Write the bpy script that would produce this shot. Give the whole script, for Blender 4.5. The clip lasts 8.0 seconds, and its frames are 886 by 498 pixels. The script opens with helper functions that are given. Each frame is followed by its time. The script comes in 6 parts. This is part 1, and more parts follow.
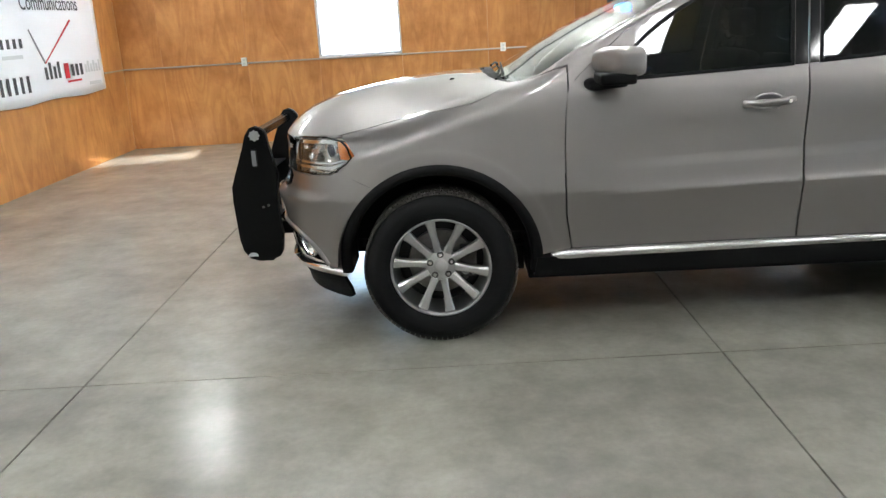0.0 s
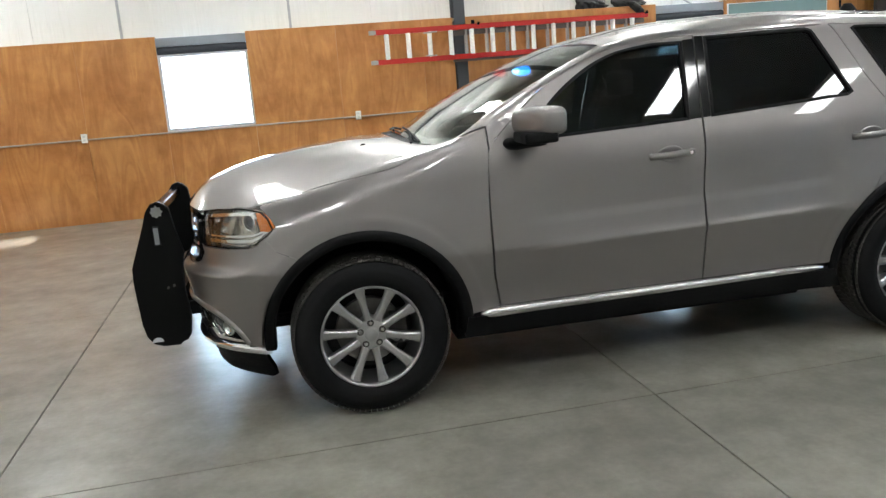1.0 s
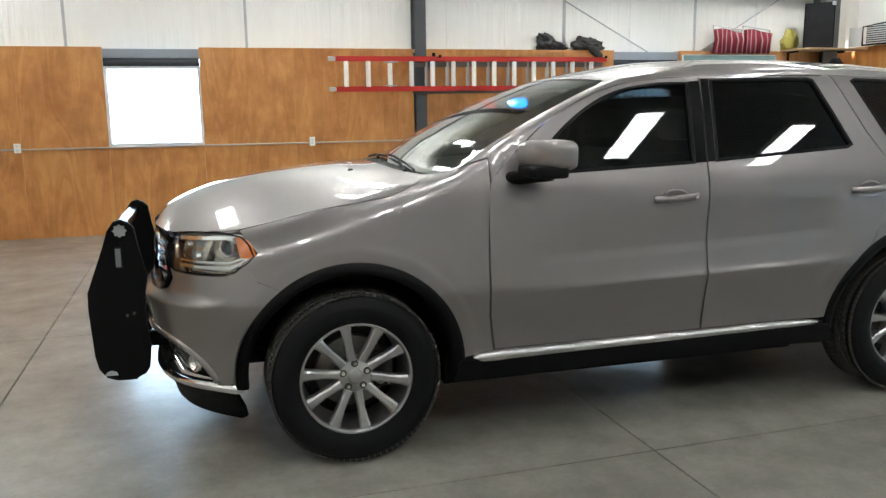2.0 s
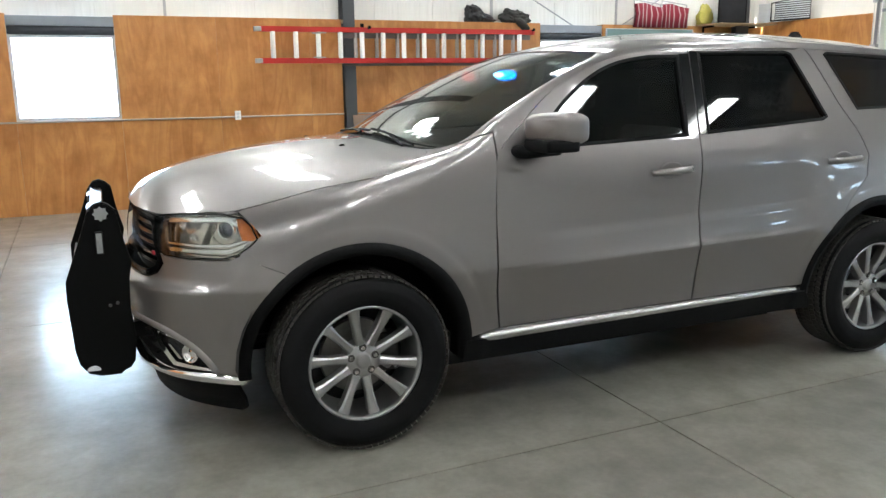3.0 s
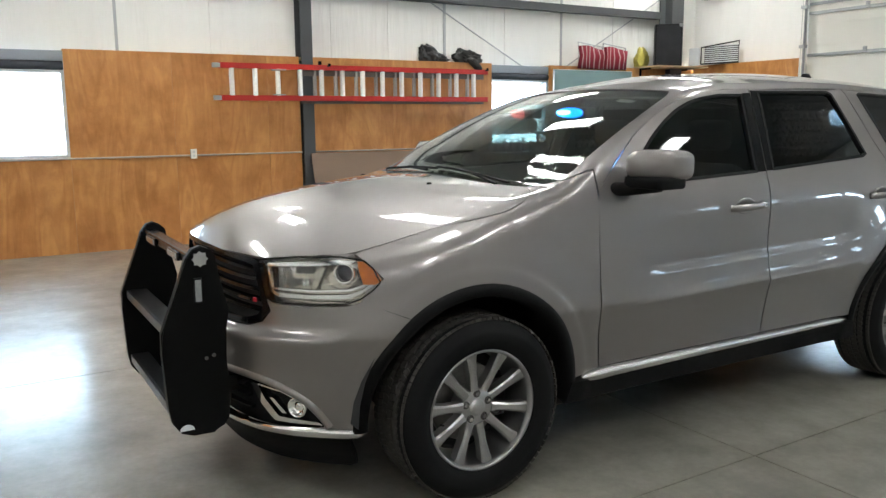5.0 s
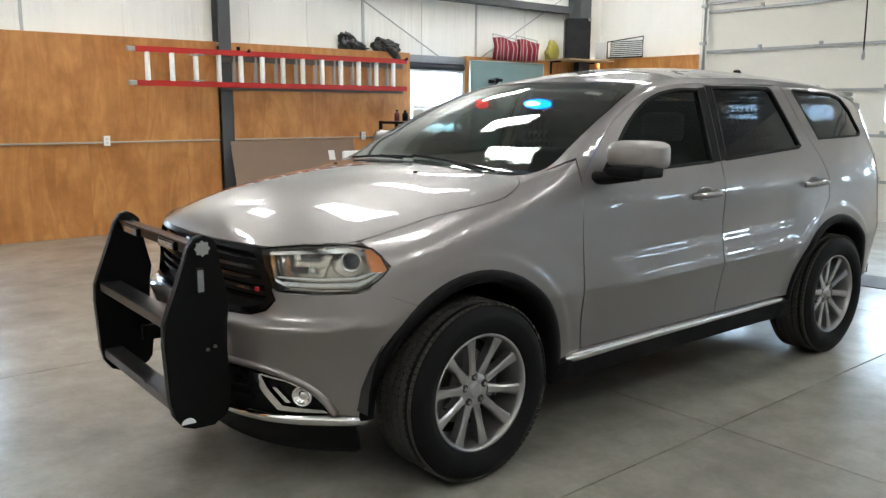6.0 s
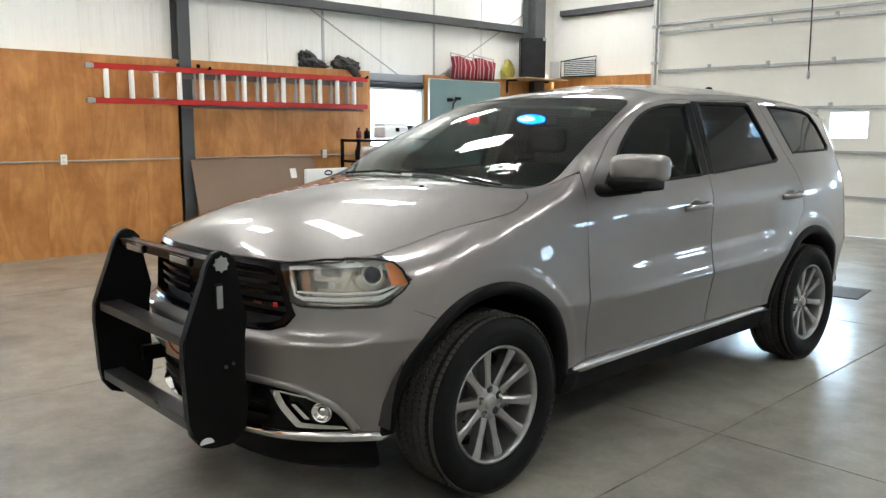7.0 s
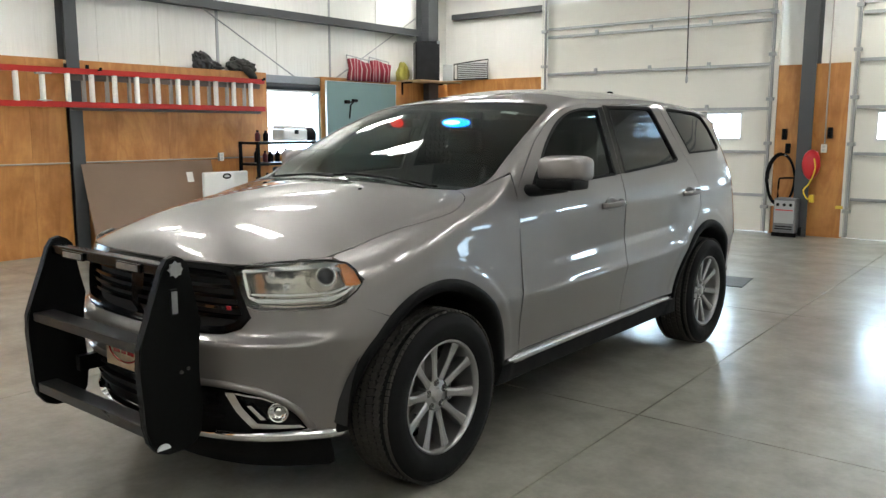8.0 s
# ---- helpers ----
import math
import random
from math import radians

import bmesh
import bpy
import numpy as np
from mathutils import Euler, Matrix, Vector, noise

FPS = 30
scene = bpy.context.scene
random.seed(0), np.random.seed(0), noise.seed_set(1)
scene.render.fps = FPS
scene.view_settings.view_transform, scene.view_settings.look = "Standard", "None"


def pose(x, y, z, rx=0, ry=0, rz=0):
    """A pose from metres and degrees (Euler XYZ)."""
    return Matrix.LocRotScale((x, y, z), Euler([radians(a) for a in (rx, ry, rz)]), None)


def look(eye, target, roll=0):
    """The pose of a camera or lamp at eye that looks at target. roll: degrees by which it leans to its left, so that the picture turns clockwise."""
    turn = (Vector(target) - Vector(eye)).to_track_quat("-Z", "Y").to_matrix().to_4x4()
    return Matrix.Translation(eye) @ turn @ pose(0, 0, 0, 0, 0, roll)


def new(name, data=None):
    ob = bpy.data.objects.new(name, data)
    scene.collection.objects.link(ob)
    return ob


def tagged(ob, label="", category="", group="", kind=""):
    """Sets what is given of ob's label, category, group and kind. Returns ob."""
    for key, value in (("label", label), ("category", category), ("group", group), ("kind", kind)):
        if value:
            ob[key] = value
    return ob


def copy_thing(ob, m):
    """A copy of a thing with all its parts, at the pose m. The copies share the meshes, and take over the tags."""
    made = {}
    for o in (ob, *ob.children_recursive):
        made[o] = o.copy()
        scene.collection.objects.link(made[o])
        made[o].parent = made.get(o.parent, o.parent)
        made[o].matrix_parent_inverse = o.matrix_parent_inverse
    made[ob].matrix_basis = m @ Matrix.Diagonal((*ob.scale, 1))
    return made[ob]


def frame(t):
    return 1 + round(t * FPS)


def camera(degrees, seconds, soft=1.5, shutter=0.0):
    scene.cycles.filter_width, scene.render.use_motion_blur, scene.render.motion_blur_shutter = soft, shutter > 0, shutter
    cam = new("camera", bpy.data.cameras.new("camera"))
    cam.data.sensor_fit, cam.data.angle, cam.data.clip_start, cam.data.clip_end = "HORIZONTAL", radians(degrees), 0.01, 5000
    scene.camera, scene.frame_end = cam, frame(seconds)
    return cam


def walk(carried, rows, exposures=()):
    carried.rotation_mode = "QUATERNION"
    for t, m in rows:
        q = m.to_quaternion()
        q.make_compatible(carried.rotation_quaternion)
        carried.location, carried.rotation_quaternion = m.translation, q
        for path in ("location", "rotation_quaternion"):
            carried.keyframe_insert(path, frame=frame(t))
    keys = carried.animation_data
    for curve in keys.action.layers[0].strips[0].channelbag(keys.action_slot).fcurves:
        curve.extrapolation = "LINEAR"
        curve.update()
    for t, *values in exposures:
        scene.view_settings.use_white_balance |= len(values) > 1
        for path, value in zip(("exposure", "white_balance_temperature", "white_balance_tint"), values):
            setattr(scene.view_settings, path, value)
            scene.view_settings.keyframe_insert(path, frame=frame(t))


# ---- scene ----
cam = camera(57.8, 8.0, soft=1.4)
PATH = [
    (0, (0.026, 0.056, 1.575), (-0.029, 1.977, 1.022), -3.4),
    (0.2, (-0.051, 0.114, 1.582), (-0.073, 2.069, 1.16), -3.5),
    (0.5, (-0.187, 0.123, 1.568), (-0.012, 2.076, 1.174), -1.5),
    (1, (-0.435, 0.163, 1.577), (-0.068, 2.083, 1.158), -4.5),
    (1.2, (-0.505, 0.177, 1.591), (-0.08, 2.088, 1.182), -3.4),
    (2.3, (-0.776, 0.628, 1.535), (-0.179, 2.508, 1.202), -0.4),
    (2.5, (-0.873, 0.674, 1.548), (-0.211, 2.528, 1.195), -0.4),
    (3, (-1.088, 0.78, 1.547), (-0.312, 2.577, 1.137), -0.7),
    (3.5, (-1.278, 0.946, 1.536), (-0.505, 2.756, 1.177), -1.0),
    (4, (-1.464, 1.05, 1.545), (-0.643, 2.844, 1.214), -0.3),
    (4.2, (-1.555, 1.086, 1.549), (-0.675, 2.85, 1.21), -0.7),
    (5.3, (-1.94, 1.366, 1.542), (-0.88, 3.035, 1.24), 0.4),
    (5.5, (-2.005, 1.408, 1.536), (-0.901, 3.049, 1.242), 0.9),
    (6, (-2.25, 1.492, 1.548), (-1.017, 3.029, 1.202), 0.3),
    (6.5, (-2.395, 1.564, 1.539), (-1.076, 3.026, 1.186), 0.7),
    (7, (-2.489, 1.675, 1.525), (-1.144, 3.124, 1.226), 0.2),
    (7.5, (-2.601, 1.718, 1.525), (-1.174, 3.09, 1.239), 1.0),
    (8, (-2.759, 1.769, 1.538), (-1.22, 3.01, 1.242), 0.0),
]
walk(cam, [(t, look(eye, target, roll)) for t, eye, target, roll in PATH],
     exposures=[(0, 3.37, 6450, 10), (0.5, 3.24, 6300, 10), (1.0, 3.09, 6500, 10), (2.5, 3.02, 6550, 10), (3.0, 3.20, 6450, 10), (4.0, 3.01, 6550, 10), (5.5, 2.97, 6600, 10), (6.0, 3.05, 6600, 10), (6.5, 3.17, 6600, 10), (7.0, 3.10, 6650, 10), (8.0, 2.93, 6750, 9)])

import collections
from mathutils.geometry import delaunay_2d_cdt

# ---- plan of the hall, in metres ----
XW, XE, YN, YS = -4.73, 9.75, 11.745, -4.5      # inner faces of the wall boards
EAVE, RIDGE_X, SLOPE = 4.45, 2.6, 0.167
PLY = 2.385                                     # top of the plywood
CAR_X, CAR_Y = -0.095, 4.87                     # front axle and centre line of the car
FZ = -0.022                                     # top of the floor


def roof_z(x):
    return EAVE + SLOPE * ((x - XW) if x < RIDGE_X else (XE - x) * (RIDGE_X - XW) / (XE - RIDGE_X))


# ---- light ----
world = bpy.data.worlds.new("world")
scene.world = world
world.use_nodes = True
wn = world.node_tree
sky = wn.nodes.new("ShaderNodeTexSky")
sky.sky_type, sky.sun_disc, sky.sun_elevation, sky.sun_rotation = "NISHITA", False, radians(16), radians(175)
wn.links.new(sky.outputs[0], wn.nodes["Background"].inputs[0])
wn.nodes["Background"].inputs[1].default_value = 0.05
sun = new("sun", bpy.data.lights.new("sun", "SUN"))
sun.data.energy, sun.data.angle, sun.data.color = 5.0, radians(0.4), (1.0, 0.96, 0.90)
sun.matrix_world = look((0, 0, 0), (-0.08, 1.0, -0.29))
LAMP_GLOW, DAY_GLOW = 5.2, 2.2


def daylight(name, x, y, z, rz, w, h, power):
    """Sky light that comes in at a window."""
    ob = new(name, bpy.data.lights.new(name, "AREA"))
    ob.data.shape, ob.data.size, ob.data.size_y, ob.data.energy, ob.data.color = "RECTANGLE", w, h, power, (0.60, 0.79, 1.0)
    ob.matrix_world = pose(x, y, z, 90, 0, rz)
    return ob


# ---- materials ----
def material(name, color, rough=0.5, metal=0.0, vary=0.12, scale=6.0, bump=0.0, bump_scale=60.0, coat=0.0, stretch=(1, 1, 1), spec=0.5, dark=None):
    """A surface with two scales of variation in colour, roughness and relief."""
    m = bpy.data.materials.new(name)
    m.use_nodes = True
    n, l = m.node_tree.nodes, m.node_tree.links
    b = n["Principled BSDF"]
    b.inputs["Metallic"].default_value = metal
    b.inputs["Coat Weight"].default_value, b.inputs["Coat Roughness"].default_value = coat, 0.02
    b.inputs["Specular IOR Level"].default_value = spec
    co, mp = n.new("ShaderNodeTexCoord"), n.new("ShaderNodeMapping")
    mp.inputs["Scale"].default_value = stretch
    l.new(co.outputs["Object"], mp.inputs["Vector"])
    big, small = n.new("ShaderNodeTexNoise"), n.new("ShaderNodeTexNoise")
    big.inputs["Scale"].default_value, big.inputs["Detail"].default_value = scale, 4
    small.inputs["Scale"].default_value, small.inputs["Detail"].default_value = bump_scale, 3
    l.new(mp.outputs[0], big.inputs["Vector"]), l.new(mp.outputs[0], small.inputs["Vector"])
    mix = n.new("ShaderNodeMixRGB")
    low = dark or tuple(c * (1 - 2 * vary) for c in color)
    mix.inputs[1].default_value, mix.inputs[2].default_value = (*low, 1), (*(min(1, c * (1 + vary)) for c in color), 1)
    both = n.new("ShaderNodeMath")
    both.operation = "MULTIPLY_ADD"
    both.inputs[1].default_value, both.inputs[2].default_value = 0.35, 0.0
    l.new(small.outputs[0], both.inputs[0])
    add = n.new("ShaderNodeMath")
    add.operation = "MULTIPLY_ADD"
    add.inputs[1].default_value = 0.65
    l.new(big.outputs[0], add.inputs[0]), l.new(both.outputs[0], add.inputs[2])
    l.new(add.outputs[0], mix.inputs[0]), l.new(mix.outputs[0], b.inputs["Base Color"])
    rr = n.new("ShaderNodeMapRange")
    rr.inputs["To Min"].default_value, rr.inputs["To Max"].default_value = max(0.02, rough * 0.8), min(1, rough * 1.2)
    l.new(big.outputs[0], rr.inputs["Value"]), l.new(rr.outputs[0], b.inputs["Roughness"])
    if bump:
        bp = n.new("ShaderNodeBump")
        bp.inputs["Strength"].default_value, bp.inputs["Distance"].default_value = bump, 0.004
        l.new(small.outputs[0], bp.inputs["Height"]), l.new(bp.outputs[0], b.inputs["Normal"])
    return m


def glow(name, color, strength):
    m = bpy.data.materials.new(name)
    m.use_nodes = True
    n, l = m.node_tree.nodes, m.node_tree.links
    e = n.new("ShaderNodeEmission")
    e.inputs[0].default_value, e.inputs[1].default_value = (*color, 1), strength
    l.new(e.outputs[0], n["Material Output"].inputs[0])
    return m


def glass(name, tint, gloss=1.0, base=0.045):
    """Tinted pane: light passes with the tint, and the slant of the view drives the gloss."""
    m = bpy.data.materials.new(name)
    m.use_nodes = True
    n, l = m.node_tree.nodes, m.node_tree.links
    t, g, f, mx = n.new("ShaderNodeBsdfTransparent"), n.new("ShaderNodeBsdfGlossy"), n.new("ShaderNodeLayerWeight"), n.new("ShaderNodeMixShader")
    t.inputs[0].default_value = (*tint, 1)
    g.inputs[0].default_value, g.inputs[1].default_value = (gloss, gloss, gloss, 1), 0.015
    f.inputs[0].default_value = 0.5
    pw, ma = n.new("ShaderNodeMath"), n.new("ShaderNodeMath")
    pw.operation, pw.inputs[1].default_value = "POWER", 5.0
    ma.operation, ma.inputs[1].default_value, ma.inputs[2].default_value = "MULTIPLY_ADD", 1 - base, base
    l.new(f.outputs["Facing"], pw.inputs[0]), l.new(pw.outputs[0], ma.inputs[0]), l.new(ma.outputs[0], mx.inputs[0])
    l.new(t.outputs[0], mx.inputs[1]), l.new(g.outputs[0], mx.inputs[2])
    l.new(mx.outputs[0], n["Material Output"].inputs[0])
    return m


def plywood_material():
    """Varnished rotary-cut plywood: wavy upright figure, blotches, fine pores; each sheet its own cut."""
    m = bpy.data.materials.new("varnished plywood")
    m.use_nodes = True
    n, l = m.node_tree.nodes, m.node_tree.links
    b = n["Principled BSDF"]
    co, inf, mp = n.new("ShaderNodeTexCoord"), n.new("ShaderNodeObjectInfo"), n.new("ShaderNodeMapping")
    mp.inputs["Scale"].default_value = (1.0, 1.0, 0.22)
    off = n.new("ShaderNodeVectorMath")
    off.operation = "MULTIPLY_ADD"
    off.inputs[1].default_value = (1, 1, 1)
    rnd = n.new("ShaderNodeMath")
    rnd.operation = "MULTIPLY"
    rnd.inputs[1].default_value = 37.0
    l.new(inf.outputs["Random"], rnd.inputs[0]), l.new(co.outputs["Object"], off.inputs[0]), l.new(rnd.outputs[0], off.inputs[2])
    l.new(off.outputs[0], mp.inputs["Vector"])
    warp = n.new("ShaderNodeTexNoise")
    warp.inputs["Scale"].default_value, warp.inputs["Detail"].default_value, warp.inputs["Distortion"].default_value = 3.0, 4, 1.8
    l.new(mp.outputs[0], warp.inputs["Vector"])
    rings = n.new("ShaderNodeMath")
    rings.operation = "MULTIPLY"
    rings.inputs[1].default_value = 6.5
    l.new(warp.outputs[0], rings.inputs[0])
    frac = n.new("ShaderNodeMath")
    frac.operation = "PINGPONG"
    frac.inputs[1].default_value = 1.0
    l.new(rings.outputs[0], frac.inputs[0])
    blot = n.new("ShaderNodeTexNoise")
    blot.inputs["Scale"].default_value, blot.inputs["Detail"].default_value, blot.inputs["Roughness"].default_value = 2.0, 5, 0.62
    l.new(off.outputs[0], blot.inputs["Vector"])
    fig = n.new("ShaderNodeMixRGB")
    fig.inputs[1].default_value, fig.inputs[2].default_value = (0.555, 0.262, 0.081, 1), (0.40, 0.163, 0.042, 1)
    amt = n.new("ShaderNodeMath")
    amt.operation = "MULTIPLY"
    amt.inputs[1].default_value = 0.70
    l.new(frac.outputs[0], amt.inputs[0]), l.new(amt.outputs[0], fig.inputs[0])
    streak = n.new("ShaderNodeTexNoise")
    streak.inputs["Scale"].default_value, streak.inputs["Detail"].default_value = 26, 4
    l.new(mp.outputs[0], streak.inputs["Vector"])
    soft = n.new("ShaderNodeMixRGB")
    soft.blend_type = "OVERLAY"
    soft.inputs[0].default_value = 0.10
    l.new(fig.outputs[0], soft.inputs[1]), l.new(streak.outputs[0], soft.inputs[2])
    tone = n.new("ShaderNodeMixRGB")
    tone.blend_type = "MULTIPLY"
    tone.inputs[2].default_value = (0.70, 0.58, 0.47, 1)
    br = n.new("ShaderNodeMapRange")
    br.inputs["From Min"].default_value, br.inputs["From Max"].default_value = 0.42, 0.72
    l.new(blot.outputs[0], br.inputs["Value"]), l.new(br.outputs[0], tone.inputs[0]), l.new(soft.outputs[0], tone.inputs[1])
    l.new(tone.outputs[0], b.inputs["Base Color"])
    pores = n.new("ShaderNodeTexNoise")
    pores.inputs["Scale"].default_value = 90
    l.new(mp.outputs[0], pores.inputs["Vector"])
    bp = n.new("ShaderNodeBump")
    bp.inputs["Strength"].default_value, bp.inputs["Distance"].default_value = 0.25, 0.003
    l.new(pores.outputs[0], bp.inputs["Height"]), l.new(bp.outputs[0], b.inputs["Normal"])
    b.inputs["Roughness"].default_value = 0.38
    return m


def concrete_material():
    """Sealed, trowelled concrete: soft cloudy greys, dark smudges, a gently rippled shine."""
    m = bpy.data.materials.new("sealed concrete")
    m.use_nodes = True
    n, l = m.node_tree.nodes, m.node_tree.links
    b = n["Principled BSDF"]
    geo = n.new("ShaderNodeNewGeometry")

    def tex(scale, detail, rough=0.55):
        t = n.new("ShaderNodeTexNoise")
        t.noise_dimensions = "2D"
        t.inputs["Scale"].default_value, t.inputs["Detail"].default_value, t.inputs["Roughness"].default_value = scale, detail, rough
        l.new(geo.outputs["Position"], t.inputs["Vector"])
        return t.outputs[0]

    def mix(fac, c1, c2):
        x = n.new("ShaderNodeMixRGB")
        for k, v in ((0, fac), (1, c1), (2, c2)):
            if isinstance(v, tuple):
                x.inputs[k].default_value = (*v, 1)
            else:
                l.new(v, x.inputs[k])
        return x.outputs[0]
    cloud, smudge, grain = tex(0.8, 6), tex(2.3, 5), tex(30, 4)
    light = mix(cloud, (0.168, 0.161, 0.138), (0.386, 0.371, 0.322))
    dark = mix(cloud, (0.038, 0.037, 0.030), (0.245, 0.236, 0.200))
    sm = mix(smudge, light, dark)
    mott = n.new("ShaderNodeMixRGB")
    mott.blend_type = "MULTIPLY"
    mott.inputs[0].default_value = 0.8
    l.new(sm, mott.inputs[1]), l.new(mix(tex(5.5, 6, 0.62), (0.55, 0.56, 0.52), (1.45, 1.44, 1.46)), mott.inputs[2])
    sm = mott.outputs[0]
    col = n.new("ShaderNodeMixRGB")
    col.blend_type = "OVERLAY"
    col.inputs[0].default_value = 0.14
    l.new(sm, col.inputs[1]), l.new(grain, col.inputs[2])
    l.new(col.outputs[0], b.inputs["Base Color"])
    rr = mix(smudge, (0.31, 0.31, 0.31), (0.48, 0.48, 0.48))
    l.new(rr, b.inputs["Roughness"])
    bp = n.new("ShaderNodeBump")
    bp.inputs["Strength"].default_value, bp.inputs["Distance"].default_value = 0.45, 0.004
    l.new(tex(20, 3), bp.inputs["Height"]), l.new(bp.outputs[0], b.inputs["Coat Normal"])
    b.inputs["Coat Weight"].default_value, b.inputs["Coat Roughness"].default_value = 0.43, 0.14
    b.inputs["Specular IOR Level"].default_value = 0.4
    return m


PLYWOOD, CONCRETE = plywood_material(), concrete_material()
PAINT = material("silver metallic paint", (0.226, 0.211, 0.204), 0.39, 0.80, 0.03, 3, 0.03, 900, coat=1.0)
BLACK_PLASTIC = material("black textured plastic", (0.005, 0.005, 0.0053), 0.6, 0, 0.2, 8, 0.3, 400, spec=0.13)
GLOSS_BLACK = material("gloss black plastic", (0.004, 0.004, 0.0045), 0.2, 0, 0.1, 5, spec=0.16)
MATTE_BLACK = material("matt black powder coat", (0.004, 0.0042, 0.0042), 0.42, 0, 0.2, 10, 0.35, 500, spec=0.10)
RUBBER = material("tyre rubber", (0.006, 0.006, 0.0063), 0.72, 0, 0.25, 12, 0.2, 200, spec=0.16)
CHROME = material("chrome", (0.78, 0.78, 0.78), 0.06, 1.0, 0.03, 5)
ALLOY = material("silver alloy", (0.37, 0.365, 0.36), 0.30, 0.88, 0.05, 6, coat=0.4)
DARK_STEEL = material("dark cast steel", (0.10, 0.095, 0.09), 0.5, 0.6, 0.25, 20, 0.3, 120)
STEEL = material("painted grey steel", (0.066, 0.070, 0.073), 0.45, 0.1, 0.12, 4, 0.05, 80)
VINYL = material("white vinyl facing", (0.77, 0.76, 0.72), 0.20, 0, 0.05, 1.5, 1.0, 8.0, stretch=(1, 1, 0.10))
for nd in VINYL.node_tree.nodes:
    if nd.type == "BUMP":
        nd.inputs["Distance"].default_value = 0.02
# roof vinyl greyed: the poor light up there is put into the colour
DIM_ROOF_VINYL = material("dull roof lining", (0.44, 0.44, 0.43), 0.4, 0, 0.04, 1.5, 0.2, 5)
DOOR_WHITE = material("off-white door skin", (0.77, 0.75, 0.68), 0.4, 0, 0.04, 2, 0.1, 180)
GALV = material("galvanised steel", (0.42, 0.43, 0.43), 0.38, 0.7, 0.15, 14)
LIGHT_GREY = material("light grey trim", (0.60, 0.62, 0.63), 0.4, 0, 0.06, 4)
WHITE_PLASTIC = material("white plastic", (0.78, 0.78, 0.76), 0.35, 0, 0.05, 5)
ASPHALT = material("yard snow and gravel", (0.45, 0.45, 0.46), 0.9, 0, 0.2, 1.5, 0.3, 20)
WINDSHIELD = glass("windshield glass", (0.72, 0.77, 0.74))
TINTED = glass("tinted side glass", (0.42, 0.47, 0.46))
PRIVACY = glass("dark privacy glass", (0.20, 0.215, 0.23))
PILLAR_BLACK = material("polished black pillar trim", (0.006, 0.006, 0.0065), 0.06, 0, 0.1, 5, spec=0.5)
CLEAR = glass("clear lens", (0.93, 0.94, 0.94))
PANE = glass("window pane", (0.92, 0.95, 0.95))
CABIN = material("dark cabin trim", (0.018, 0.0185, 0.02), 0.75, 0, 0.2, 10)
DAY = glow("bright overcast yard", (0.58, 0.77, 1.0), DAY_GLOW)
TUBE = glow("lit diffuser", (0.945, 0.97, 0.965), LAMP_GLOW)


# ---- mesh helpers ----
def form_normals(me, y=1.0):
    """Shades a curved panel by the normals of its form."""
    if "true_normal" not in me.attributes:
        return
    own = [Vector((d.vector.x, d.vector.y * y, d.vector.z)) for d in me.attributes["true_normal"].data]
    ns = []
    for p in me.polygons:
        front = all(own[v].length > 0.5 for v in p.vertices) and p.normal.dot(own[p.vertices[0]]) > 0.2
        ns += [own[v].normalized() if front else p.normal.copy() for v in p.vertices]
    me.normals_split_custom_set(ns)


def other_side(me):
    """Turns a mesh into its mirror image across the car."""
    me.transform(Matrix.Diagonal((1, -1, 1, 1)))
    me.flip_normals()
    form_normals(me, -1.0)


def part(name, bm, mat, parent=None, label="", smooth=False, mats=()):
    me = bpy.data.meshes.new(name)
    bm.normal_update()
    bm.to_mesh(me)
    bm.free()
    for m in (mat, *mats):
        me.materials.append(m)
    if smooth:
        me.polygons.foreach_set("use_smooth", [True] * len(me.polygons))
    form_normals(me)
    ob = new(name, me)
    ob.parent = parent
    if label:
        tagged(ob, label)
    return ob


def thing(name, x=0, y=0, z=0, rz=0, label="", category="", group="", kind=""):
    ob = new(name)
    ob.empty_display_size = 0.1
    ob.matrix_world = pose(x, y, z, 0, 0, rz)
    return tagged(ob, label, category, group, kind)


def box(bm, x0, y0, z0, x1, y1, z1, bevel=0.0):
    """Adds a box, with bevelled edges where asked."""
    r = bmesh.ops.create_cube(bm, size=1.0, matrix=Matrix.Translation(((x0 + x1) / 2, (y0 + y1) / 2, (z0 + z1) / 2)) @ Matrix.Diagonal((x1 - x0, y1 - y0, z1 - z0, 1)))
    if bevel:
        es = {e for v in r["verts"] for e in v.link_edges}
        bmesh.ops.bevel(bm, geom=list(es), offset=bevel, segments=2, affect="EDGES", profile=0.6)
    return bm


def boxes(*rows, bevel=0.0):
    bm = bmesh.new()
    for r in rows:
        box(bm, *r, bevel=bevel)
    return bm


def tube(bm, points, radius, sides=10, caps=True):
    """A round bar along a line of points."""
    pts = [Vector(p) for p in points]
    rings = []
    for i, p in enumerate(pts):
        d = (pts[min(i + 1, len(pts) - 1)] - pts[max(i - 1, 0)]).normalized()
        q = d.to_track_quat("Z", "Y")
        r = radius[i] if isinstance(radius, (list, tuple)) else radius
        rings.append([bm.verts.new(p + q @ Vector((r * math.cos(a), r * math.sin(a), 0))) for a in (2 * math.pi * k / sides for k in range(sides))])
    for a, b in zip(rings, rings[1:]):
        for k in range(sides):
            bm.faces.new((a[k], a[(k + 1) % sides], b[(k + 1) % sides], b[k]))
    if caps:
        bm.faces.new(rings[0][::-1]), bm.faces.new(rings[-1])
    return bm


